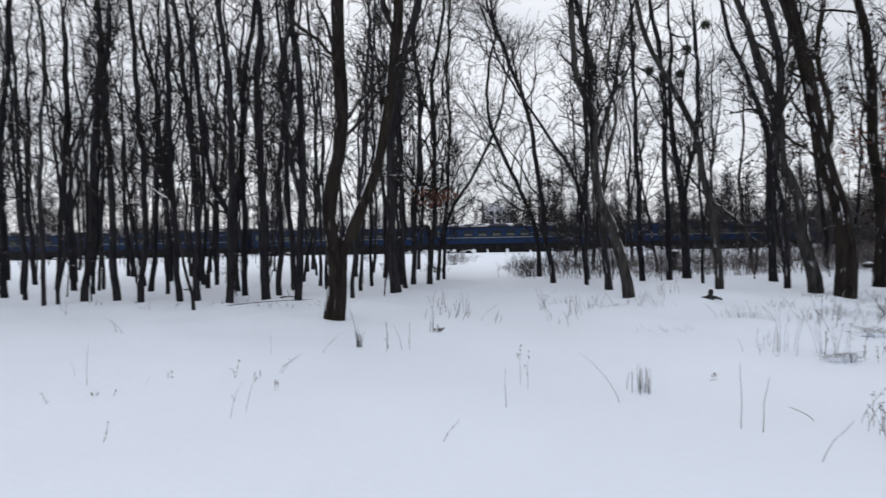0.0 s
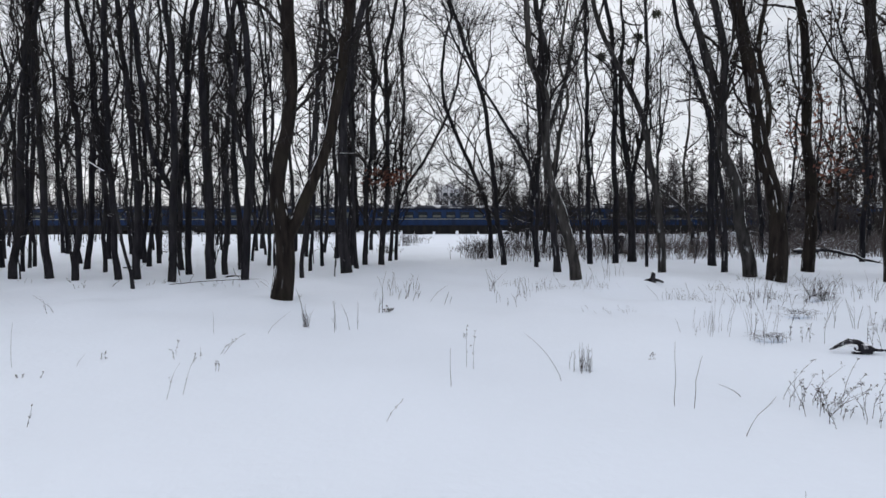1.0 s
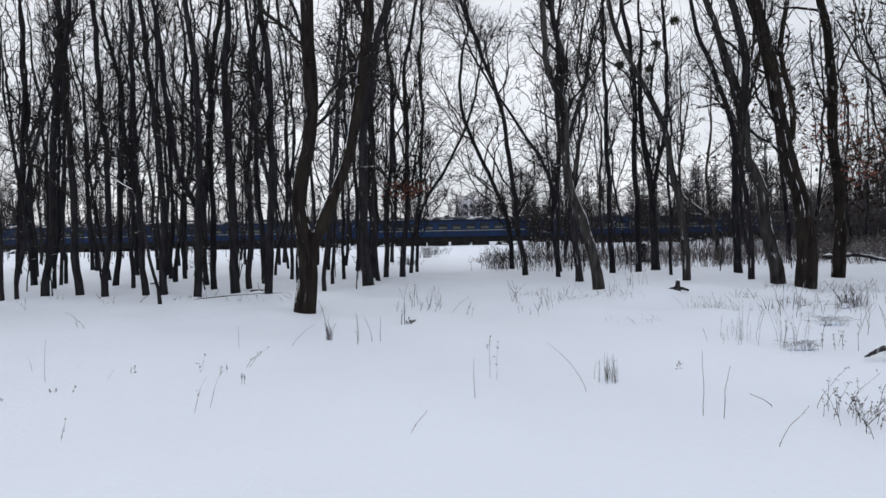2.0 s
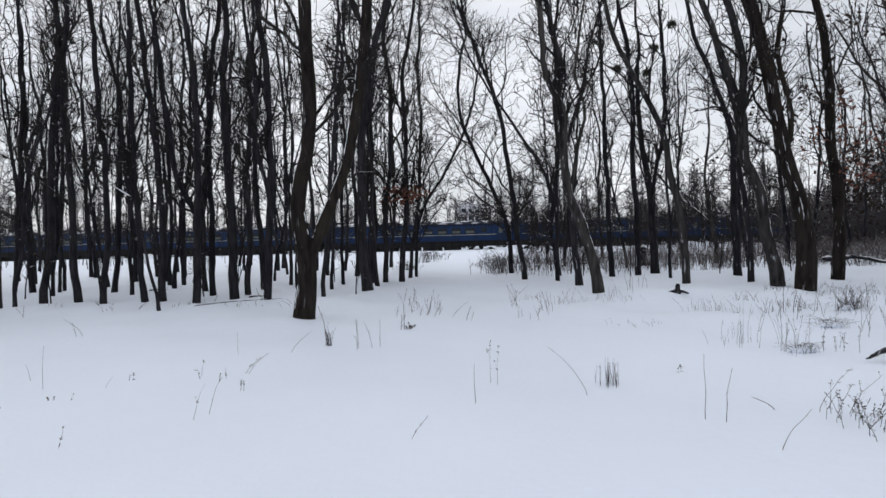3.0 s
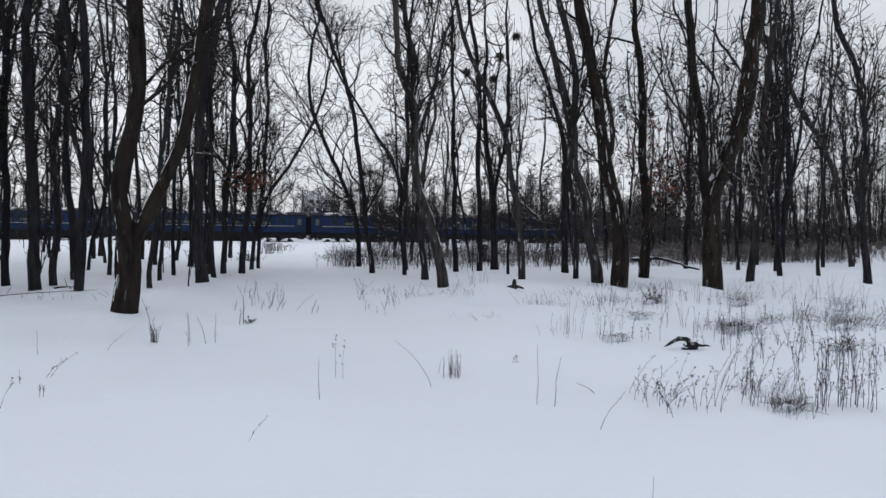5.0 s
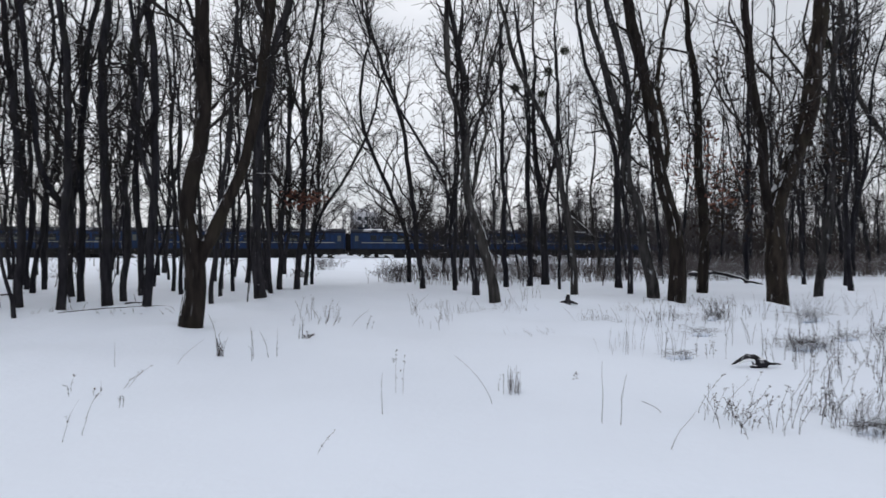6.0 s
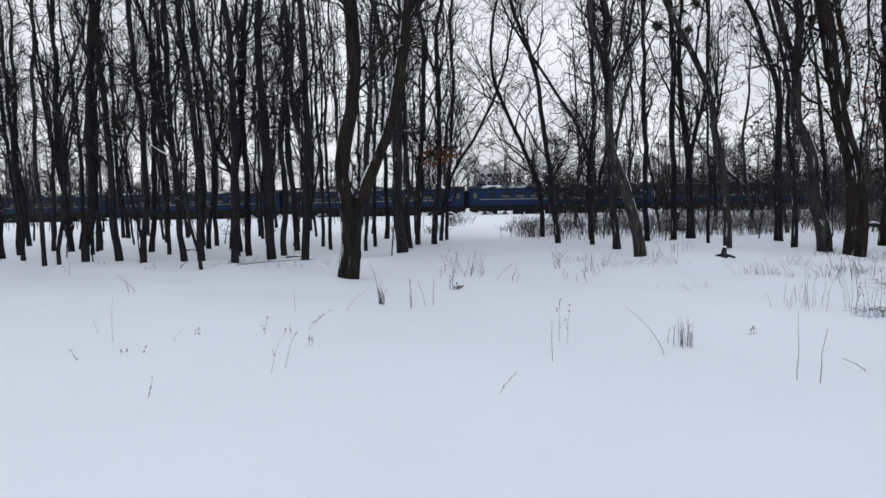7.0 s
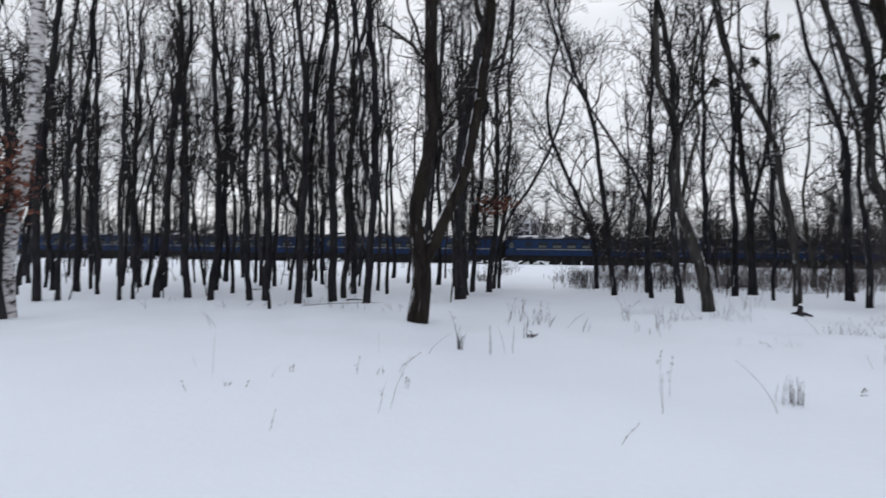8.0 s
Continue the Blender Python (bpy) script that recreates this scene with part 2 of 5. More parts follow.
gx = steps((-1600, -200, 200), (-200, -40, 8), (-40, -12, 1), (-12, 18, 0.33), (18, 60, 1), (60, 200, 8), (200, 1600, 200))
gy = steps((-1600, -100, 150), (-100, -6, 4), (-6, 30, 0.33), (30, 60, 1), (60, 84, 0.35), (84, 120, 3), (120, 400, 20), (400, 1800, 200))
GX, GY = np.meshgrid(gx, gy, indexing="ij")
gv = np.stack([GX, GY, ground_z(GX, GY)], axis=-1).reshape(-1, 3)
gi = np.arange(len(gv)).reshape(len(gx), len(gy))
gq = np.stack([gi[:-1, :-1], gi[1:, :-1], gi[1:, 1:], gi[:-1, 1:]], axis=-1).reshape(-1, 4)
ground = new("ground", build_mesh("ground", gv, gq, SNOW))
tagged(ground, "smooth untouched snow cover on a level clearing", "ground", kind="structure")


# ---- trees ----
def spine(rows, rng, top, wobble, kink=0.03):
    """A smooth course through (height, sideways) rows, carried on to the height top."""
    z = [r[0] for r in rows]
    s = [r[1] for r in rows]
    slope = (s[-1] - s[-2]) / max(z[-1] - z[-2], 0.3)
    while z[-1] < top - 1.0:
        slope = 0.75 * slope + rng.normal(0, 0.07)
        s.append(s[-1] + slope * 1.4)
        z.append(z[-1] + 1.4)
    zz = np.concatenate([np.linspace(z[0], min(z[0] + 0.5, z[1]), 4), np.arange(min(z[0] + 0.5, z[1]) + 0.35, z[-1], 0.35)])
    zs, ss = np.array(z), np.array(s)
    m = np.gradient(ss, zs)
    k = np.clip(np.searchsorted(zs, zz, "right") - 1, 0, len(zs) - 2)
    h = zs[k + 1] - zs[k]
    t = (zz - zs[k]) / h
    x = (2 * t**3 - 3 * t**2 + 1) * ss[k] + (t**3 - 2 * t**2 + t) * h * m[k] + (3 * t**2 - 2 * t**3) * ss[k + 1] + (t**3 - t**2) * h * m[k + 1]
    p1, p2 = rng.uniform(0, 6, 2)
    grow = np.clip(zz, 0, 1) + 0.5 * np.clip((zz - 5) / 4, 0, 1)
    x = x + kink * grow * (np.sin(2.1 * zz + p2) + 0.6 * np.sin(4.3 * zz + p1) + 0.35 * np.sin(7.9 * zz + p1 + p2))
    y = kink * grow * np.sin(3.1 * zz + p1) + wobble * (np.sin(0.5 * zz + p1) - math.sin(p1)) + 0.6 * wobble * (np.sin(1.3 * zz + p2) - math.sin(p2))
    return np.stack([x, y, zz], axis=-1)


def sprout(P, R, count, rng, low, length, rise, thin, segs, droop=0.0, r_min=0.004, bend=0.27, out=0.9):
    """count branches from each of the paths P (N, S, 3) with radii R: paths and radii of the new ones."""
    N, S, _ = P.shape
    t = rng.uniform(low, 0.97, (N, count)) * (S - 1)
    i = np.minimum(t.astype(int), S - 2)
    f = (t - i)[..., None]
    n = np.arange(N)[:, None]
    start = P[n, i] * (1 - f) + P[n, i + 1] * f
    r0 = (R[n, i] * (1 - f[..., 0]) + R[n, i + 1] * f[..., 0])
    along = unit(P[n, i + 1] - P[n, i])
    side = rng.normal(size=(N, count, 3))
    side -= (side * along).sum(-1, keepdims=True) * along
    side = unit(side)
    way = unit(along * rng.uniform(0.35, 0.9, (N, count, 1)) + side * out + np.array([0, 0, rise]))
    L = length * rng.uniform(0.5, 1.25, (N, count, 1)) * (1.15 - 0.6 * (t / (S - 1))[..., None])
    q = [start]
    for k in range(segs):
        way = unit(way + rng.normal(0, bend, way.shape) + np.array([0, 0, rise * 0.35 - droop]))
        q.append(q[-1] + way * L / segs)
    Q = np.stack(q, axis=2).reshape(N * count, segs + 1, 3)
    r = np.minimum(r0 * thin, r0 * 0.8).reshape(-1, 1)
    taper = np.linspace(1, 0.3, segs + 1)[None]
    return Q, np.maximum(r * taper, r_min)


def crown_mesh(stems, rng, counts, start, size, lean=0.3, fine=0.0034, bends=2):
    """Branches, side shoots and twigs of the stems, as one mesh."""
    pieces = []
    for P, R in stems:
        lo = np.clip((start - P[0, 2]) / max(P[-1, 2] - P[0, 2], 1), 0.03, 0.8)
        Pn, Rn = P[None], R[None]
        # steep limbs that carry the crown, then their boughs, shoots and twigs
        a, ra = sprout(Pn, Rn, counts[0], rng, lo, size * 1.25, lean * 1.3, 0.5, 8, r_min=fine * 2.2, bend=0.24, out=0.6)
        ra = np.minimum(ra, 0.034)
        b, rb = sprout(a, ra, counts[1], rng, 0.2, size * 0.55, lean * 0.6, 0.62, 4, r_min=fine * 1.45, bend=0.3, out=0.7)
        c, rc = sprout(b, rb, counts[2], rng, 0.2, size * 0.3, 0.1, 0.7, bends, 0.0, r_min=fine, bend=0.35, out=0.75)
        pieces += [tubes(a, ra, 4), tubes(b, rb, 3), tubes(c, rc, 3)]
        # thin crooked shoots under the crown
        n = int(max(3, 0.5 * counts[0]))
        hi = np.searchsorted(P[:, 2], start + 2.0)
        lo_i = np.searchsorted(P[:, 2], max(start - 1.2, P[0, 2] + 0.3))
        if hi - lo_i > 3:
            d, rd = sprout(P[None, lo_i:hi], np.minimum(R[None, lo_i:hi], 0.024), n, rng, 0.0, size * 0.8, 0.2, 0.5, 7, 0.02, r_min=fine * 1.7, bend=0.32)
            e, re = sprout(d, rd, counts[1], rng, 0.2, size * 0.36, 0.08, 0.7, 3, 0.01, r_min=fine * 1.3, bend=0.45)
            f, rf = sprout(e, re, max(counts[2] - 2, 1), rng, 0.2, size * 0.2, 0.04, 0.8, bends, 0.01, r_min=fine, bend=0.45)
            pieces += [tubes(d, rd, 3), tubes(e, re, 3), tubes(f, rf, 3)]
    return joined(pieces)


def trunk_tube(P, r0, r1, rng, flare, knots=0.08, z_end=None, girth=()):
    z = P[:, 2]
    ze = z_end if z_end is not None else z[-1]
    R = np.where(z <= ze, r0 + (r1 - r0) * np.clip((z - z[0]) / max(ze - z[0], 0.1), 0, 1),
                 r1 * np.clip(1 - 0.93 * (z - ze) / max(z[-1] - ze, 0.1), 0.05, 1))
    if girth:
        R = np.where(z <= ze, np.interp(z, [g[0] for g in girth], [g[1] for g in girth]), R)
    R = R * (1 + knots * np.sin(z * 2.3 + rng.uniform(0, 6)) * np.sin(z * 5.1 + rng.uniform(0, 6)))
    if flare:
        R = R * (1 + 0.35 * np.exp(-(z - z[0]) / 0.13))
    R = np.maximum(R, 0.008)
    return R


tree_count = [0]
COURSES = {}
WOOD_GROUP = "trees of the snowy wood"


def tree(x, y, *stems, bark=None, top=None, counts=(10, 5, 4), start=None, size=2.0, fine=0.006, bends=2, kink=0.026, label="tall bare dark-barked tree rising from snow"):
    """One tree: each stem is (radius below, radius at its last row, rows of (height, sideways))."""
    tree_count[0] += 1
    rng = np.random.default_rng(1000 + tree_count[0])
    root = new("tree")
    root.location = (x, y, float(ground_z(x, y)))
    tagged(root, label, "tree", WOOD_GROUP)
    bark = bark or BARK
    made = []
    main_r = stems[0][0]
    for k, (r0, r1, *rows) in enumerate(stems):
        last = rows[-1][0]
        goal = top or max(9.5 + 22 * main_r + rng.uniform(-1, 2), last + 2)
        given = [(z[0], z[2]) for z in rows if len(z) > 2]
        rows = [(z[0], z[1]) for z in rows]
        if k == 0:
            rows = [(-0.15, rows[0][1])] + [(max(z, 0.02), s) for z, s in rows]
        else:
            home, low = made[0][0], rows[0][0] - 0.5
            rows = [(low, float(np.interp(low, home[:, 2], home[:, 0])))] + list(rows)
        P = spine(rows, rng, goal if k == 0 else (last if r1 <= 0.015 else min(goal, last + 4)), 0.05 + 0.3 * main_r, 0.018 if main_r > 0.1 else kink)
        if k:
            home = made[0][0]
            j = np.searchsorted(home[:, 2], P[0, 2])
            P[:, 1] += home[min(j, len(home) - 1), 1] - P[0, 1]
            P[:, 1] += np.linspace(0, rng.uniform(-0.5, 0.5), len(P))
        R = trunk_tube(P, r0, r1, rng, k == 0, z_end=last, girth=given)
        made.append((P, R))
        v, q = tubes(P[None], R[None], 14 if r0 > 0.12 else 9)
        mesh_part("trunk" if k == 0 else "limb", build_mesh("trunk", v, q, bark), root)
    COURSES[root.name] = made
    begin = start if start is not None else rng.uniform(2.4, 4.8)
    bearing = [course for course, stem in zip(made, stems) if stem[1] > 0.015 or len(stems) == 1]
    v, q = crown_mesh(bearing, rng, counts, begin, size, fine=fine, bends=bends)
    mesh_part("crown", build_mesh("crown", v, q, TWIG), root, "fine bare twigs")
    return root


FEW = (8, 5, 4)
forked = tree(-2.05, 11.08, (0.2, 0.13, (0, -0.02, 0.19), (0.35, 0.01, 0.203), (0.8, 0.055, 0.198), (1.2, 0.06, 0.19), (1.6, -0.01, 0.168), (2.05, -0.05, 0.15), (2.55, 0.0, 0.137), (3.2, 0.13, 0.135), (3.7, 0.22, 0.135), (4.8, 0.24, 0.132), (6.05, 0.2, 0.128)),
     (0.125, 0.1, (1.3, 0.17, 0.125), (1.63, 0.34, 0.125), (2.05, 0.5, 0.116), (2.55, 0.72, 0.107), (3.8, 1.09, 0.107), (4.8, 1.24, 0.106), (6.05, 1.38, 0.1)),
     (0.035, 0.012, (5.1, 0.02), (5.22, -0.2), (5.3, -0.42), (5.36, -0.62)), (0.06, 0.014, (2.08, -0.2), (2.16, -0.3), (2.24, -0.36)),
     bark=BARK_OLIVE, label="thick forked tree with mossy bark at the clearing edge", start=3.5)
slant_limbed = tree(-7.31, 15.59, (0.085, 0.067, (0, 0), (1.4, -0.04), (3.1, -0.09), (5, -0.09), (7.2, -0.04)), (0.03, 0.012, (2.85, -0.09), (3.05, -0.4), (3.3, -0.8)))
tree(-5.88, 13.27, (0.041, 0.031, (0, 0), (0.5, -0.03), (1.2, -0.17), (1.8, -0.29)), counts=(4, 3, 3), top=3, start=1.4, size=0.7, label="thin crooked sapling beside a trunk")
tree(-10.57, 15.33, (0.054, 0.030, (0, 0), (1.9, 0.26), (3.9, 0.59), (5, 1.02)), counts=FEW, size=1.5)
tree(-10.3, 16.05, (0.106, 0.069, (0, 0), (1.9, 0.26), (3.4, 0.32), (5.7, 0.48), (8.1, 0.6)))
tree(-11.19, 17.85, (0.056, 0.042, (0, 0), (2.2, 0.2), (4.9, 0.41), (7.5, 0.61)), counts=FEW, size=1.5)
tree(-9.35, 16.05, (0.106, 0.056, (0, 0), (1.4, -0.08), (3.4, -0.06), (5.7, -0.07), (8.1, 0.08)))
tree(-12.3, 19.95, (0.054, 0.039, (0, 0), (2.3, 0.13), (5.3, 0.42), (8.2, 0.63)), counts=FEW, size=1.5)
tree(-8.58, 15.88, (0.086, 0.062, (0, 0), (1.4, 0.12), (3.3, 0.25), (5.7, 0.17), (8, 0.04)))
tree(-9.69, 18.55, (0.087, 0.058, (0, 0), (1.7, 0.15), (3.6, 0.25), (6.4, 0.29), (8.3, 0.03)))
tree(-8.82, 17.93, (0.063, 0.042, (0, 0), (2.2, 0.08), (4.2, -0.05), (6.9, -0.03)), counts=FEW, size=1.5)
tree(-6.88, 15.7, (0.104, 0.061, (0, 0), (1.2, 0.07), (3.3, 0.06), (4.5, -0.01), (6.6, -0.21), (7.9, -0.39)))
tree(-9.32, 21.76, (0.085, 0.059, (0, 0), (2, 0.14), (4.8, 0.17), (7.2, 0.13)))
tree(-8.73, 21.6, (0.084, 0.050, (0, 0), (2.3, 0.03), (5.5, 0.09), (8.4, 0.3)))
tree(-5.88, 15.48, (0.108, 0.072, (0, 0), (1.4, 0.07), (3.3, 0.16), (4.9, 0.19), (6.7, 0.14), (7.9, 0.05)), (0.072, 0.060, (2.4, 0.05), (3.3, -0.38), (4.9, -0.6), (7.2, -0.85)))
tree(-6.07, 17.25, (0.094, 0.067, (0, 0), (1.9, 0.09), (3.4, 0.04), (5.4, 0.08), (7.3, 0.27), (8.6, 0.44)))
tree(-4.99, 15.92, (0.124, 0.080, (0, 0), (1.6, 0.02), (3.3, -0.01), (5.7, -0.05), (8, 0.03)))
tree(-4.85, 16.7, (0.091, 0.058, (0, 0), (1.6, 0.11), (3.4, 0.08), (4.6, 0.21), (5.9, 0.31), (6.7, 0.21), (8.4, 0.57)))
tree(-3.83, 15.01, (0.105, 0.082, (0, 0), (1.4, 0.1), (2.7, 0.17), (4.8, 0.17), (6.3, 0.14), (7.7, 0.01)), (0.064, 0.047, (2.7, 0.14), (4.2, -0.15), (5.4, -0.09), (7, -0.23)))
tree(-5.5, 22.3, (0.052, 0.035, (0, 0), (1.9, 0.39), (3.9, 0.75), (6.5, 0.91)), counts=FEW, size=1.5)
tree(-4.42, 20.37, (0.063, 0.048, (0, 0), (1.9, 0.08), (4.5, -0.02), (7.6, -0.05)), counts=FEW, size=1.5)
tree(-2.54, 16.14, (0.063, 0.044, (0, 0), (1.8, 0.17), (3.3, 0.33), (5.7, 0.52), (8.1, 0.64)), counts=FEW, size=1.5)
tree(-2.5, 17.43, (0.054, 0.034, (0, 0), (2.1, 0.12), (4.7, 0.28), (7.4, 0.52)), counts=FEW, size=1.5)
tree(-2.46, 19.81, (0.062, 0.046, (0, 0), (2.1, -0.01), (5.2, 0.18), (8.1, 0.18)), counts=FEW, size=1.5)
tree(-1.3, 16.46, (0.166, 0.090, (0, 0), (1.5, -0.13), (3.3, -0.05), (4.5, -0.05), (6, 0.27), (7.5, 0.46), (8.3, 0.72)))
tree(-1.4, 19.51, (0.091, 0.061, (0, 0), (2.1, 0.13), (4.4, 0.1), (6, 0.07), (8, 0.02)))
tree(-0.94, 19.38, (0.090, 0.068, (0, 0), (2.1, 0.09), (5.1, 0.34), (7.3, 0.31), (8.6, 0.2), (9.5, 0.36)), counts=(17, 6, 5), fine=0.0063, start=1.9, size=2.6)
tree(-0.37, 19.22, (0.105, 0.052, (0, 0), (2.1, 0.19), (4.3, 0.27), (7.2, 0.26), (9.4, 0.68)), counts=(17, 6, 5), fine=0.0063, start=1.9, size=2.6)
tree(-0.11, 21.52, (0.075, 0.050, (0, 0), (2.5, 0.34), (5.4, 0.56), (8.4, 0.54), (10.3, 0.67)), counts=(17, 6, 5), fine=0.0063, start=1.9, size=2.6)
tree(0.12, 22.14, (0.069, 0.043, (0, 0), (2.7, 0.36), (4, 1.16), (5.4, 1.96), (7.6, 2.6)), counts=(17, 6, 5), fine=0.0063, start=1.9, size=2.6)
tree(3.93, 22.12, (0.095, 0.043, (0, 0), (2.1, -0.2), (3.5, -0.69), (4.3, -1.11), (6, -1.77), (8.4, -1.86), (9.6, -1.54), (10.6, -1.86)), counts=(17, 6, 5), fine=0.0063, start=1.9, size=2.6)
tree(3.94, 19.44, (0.098, 0.060, (0, 0), (1.7, -0.25), (3.8, -0.45), (5.3, -0.65), (7.4, -1.23), (8.6, -1.73)), counts=(17, 6, 5), fine=0.0063, start=1.9, size=2.6)
tree(4.81, 18.26, (0.071, 0.043, (0, 0), (1.7, -0.17), (3.1, -0.22), (4, -0.57), (5.3, -1.42)), counts=(17, 6, 5), fine=0.0063, start=1.9, size=2.6)
tree(4.85, 15.93, (0.111, 0.043, (0, 0), (1.4, -0.14), (2.7, -0.22), (4, -0.26), (5.6, 0.16)))
grey_leaner = tree(4.59, 13.4, (0.145, 0.062, (0, 0, 0.142), (1.53, -0.31, 0.122), (2.34, -0.57, 0.113), (3.42, -0.75, 0.101), (4.6, -0.83, 0.104), (5.04, -1.06, 0.068), (6.3, -1.21, 0.063), (6.95, -1.25, 0.062)), (0.083, 0.062, (4.5, -0.82), (5.13, -0.75), (5.58, -0.68), (6.5, -0.92), (6.95, -0.99)), (0.047, 0.032, (2.16, -0.49), (3.42, -0.4), (4.5, -0.2), (5.3, -0.41), (6.03, -0.29)), bark=BARK_GREY, label="leaning grey tree with twisted upper stems", start=3.5)
tree(7.01, 19.3, (0.098, 0.053, (0, 0), (1.7, -0.08), (4.2, -0.12), (6.5, -0.22), (8.6, -0.28)))
tree(8.06, 19.59, (0.107, 0.069, (0, 0), (1.6, -0.04), (4.3, -0.1), (7.3, -0.1), (9.6, -0.45)))
tree(8.86, 20, (0.155, 0.054, (0, 0), (1.6, -0.1), (3.5, -0.17), (4.6, -0.41), (6.7, -0.47), (8.5, -0.38)), (0.078, 0.054, (2.7, -0.1), (3.8, 0.07), (5.9, 0.33), (8.2, 0.26)))
tree(7.78, 15.43, (0.108, 0.060, (0, 0), (1.9, -0.14), (3.1, -0.33), (4.3, -0.57), (5.1, -0.94), (6, -1.37), (6.7, -1.73), (7.9, -2.09)), bark=BARK_GREY, label="slender grey tree leaning over the clearing")
tree(13.66, 24.59, (0.115, 0.057, (0, 0), (1.6, -0.18), (2.2, -0.64), (2.7, -1.24)), (0.076, 0.048, (1.4, -0.14), (3.9, -0.43), (5.9, -0.33)), bark=BARK_GREY, counts=FEW, label="small grey tree with a bare slanting limb")
tree(10.47, 17.46, (0.122, 0.054, (0, 0), (1.6, -0.07), (3.2, -0.1), (5, -0.28), (6.6, -0.78), (7.4, -1.13), (8.5, -1.41)))
tree(9.76, 15.59, (0.085, 0.055, (0, 0), (1.3, -0.06), (2.6, -0.22), (4.3, -0.32)))
high_fork = tree(9.49, 13.99, (0.174, 0.071, (0, 0, 0.172), (1.3, -0.35, 0.14), (2.5, -0.59, 0.12), (3.2, -0.88, 0.12), (4.5, -0.87, 0.11), (5.4, -1.2, 0.077), (6.4, -1.56, 0.075), (7.3, -1.84, 0.071)), (0.092, 0.087, (4.4, -0.9), (5.7, -0.93), (6.7, -1.22), (7.3, -1.44)), bark=BARK_GREY, label="leaning grey tree forked high with snow in the fork", start=4.0)
olive_leaner = tree(9.85, 13.46, (0.24, 0.155, (0, 0, 0.235), (1.8, -0.04, 0.2), (2.4, -0.15, 0.178), (3.3, -0.33, 0.166), (4.6, -0.67, 0.155), (5.7, -0.83, 0.155), (7.1, -1.09, 0.155)), (0.068, 0.052, (3.9, -0.31), (4.7, -0.39), (5.8, -0.56), (7.1, -0.39)), bark=BARK_OLIVE, label="thick leaning tree with snow-flecked olive bark", start=3.2)
tree(16.26, 23.51, (0.101, 0.064, (0, 0), (1.9, -0.1), (2.8, -0.3), (5.7, -0.6)))
tree(12.35, 15.6, (0.170, 0.097, (0, 0), (1.5, -0.03), (3, -0.15), (5, -0.34), (7, -0.52), (8, -0.65)), bark=BARK_OLIVE, label="upright tree with withered brown leaves", start=3.0)
wide_fork = tree(12.31, 12.51, (0.27, 0.2, (0, -0.05, 0.262), (1.3, -0.05, 0.255), (2.1, 0.0, 0.26), (2.8, 0.16, 0.235), (3.5, 0.44, 0.225), (4.5, 0.74, 0.23), (5.4, 0.91, 0.225), (6.3, 1.06, 0.22), (7.2, 1.18, 0.2), (8.2, 1.28, 0.18)), (0.13, 0.1, (2.3, -0.17), (2.9, -0.43), (3.5, -0.57), (4.3, -0.64), (6.1, -0.84), (7.1, -0.98), (8, -1.04)), bark=BARK_OLIVE, label="thick forked tree with olive bark and spreading limbs", start=3.0, size=2.6)
tree(14.82, 13.65, (0.117, 0.064, (0, 0), (1.7, 0.28), (3.4, 0.43), (5.2, 0.5), (7.1, 0.65), (9.1, 0.89)), bark=BARK_GREY)
tree(24.67, 17.54, (0.109, 0.082, (0, 0), (2.1, -0.54), (4, -1.07), (5.4, -1.95), (6.9, -3.17), (9.3, -4.36), (11.2, -4.61)), bark=BARK_GREY, label="slender grey tree leaning over strongly")
tree(17.27, 11.77, (0.101, 0.064, (0, 0), (2.2, -0.21), (4.7, -0.17), (6.4, -0.54), (7.6, -1.41), (8.3, -1.66)))
tree(27.23, 22.27, (0.104, 0.069, (0, 0), (3.2, -0.49), (5.4, -0.81), (7.2, -0.98)))
tree(34.32, 32.71, (0.127, 0.102, (0, 0), (6.4, -0.06), (9.6, -0.18)))
tree(30.65, 26.43, (0.092, 0.062, (0, 0), (5, -0.06), (9.5, -0.39)))
tree(29.32, 22.47, (0.096, 0.061, (0, 0), (2.8, -0.2), (6.2, -0.56)))
tree(-11.05, 11.6, (0.165, 0.13, (0, 0), (1.2, 0.08), (2.1, 0.18), (3.3, 0.42), (4.5, 0.67), (5.8, 0.83), (7.0, 0.93)), bark=BIRCH, counts=FEW, label="white birch with black-banded bark")
tree(-13.18, 15.06, (0.117, 0.076, (0, 0), (1.6, 0.02), (3.6, -0.03), (5.4, 0.15), (7.2, 0.45), (8.4, 0.56)))
tree(-12.62, 15.12, (0.071, 0.047, (0, 0), (1.4, 0.14), (3.6, 0.31), (6, 0.42), (8.1, 0.59)), counts=FEW, size=1.5)
tree(-13.9, 17.65, (0.110, 0.055, (0, 0), (1.7, 0.02), (3.9, 0.07), (6.8, 0.27), (9.6, 0.47)))
tree(-13.04, 17.4, (0.068, 0.047, (0, 0), (1.7, 0), (4.6, -0.04), (7.4, -0.2)), counts=FEW, size=1.5)
tree(-10.96, 15.32, (0.060, 0.042, (0, 0), (1.4, -0.01), (3.6, 0.1), (6.1, 0.27)), counts=FEW, size=1.5)
tree(-18.66, 21.01, (0.057, 0.041, (0, 0), (1.7, 0.22), (4.1, 0.46), (7, 0.35)), counts=FEW, size=1.5)
tree(-16.83, 20, (0.062, 0.039, (0, 0), (1.7, 0.1), (4.6, 0.21), (7.5, 0.11)), counts=FEW, size=1.5)
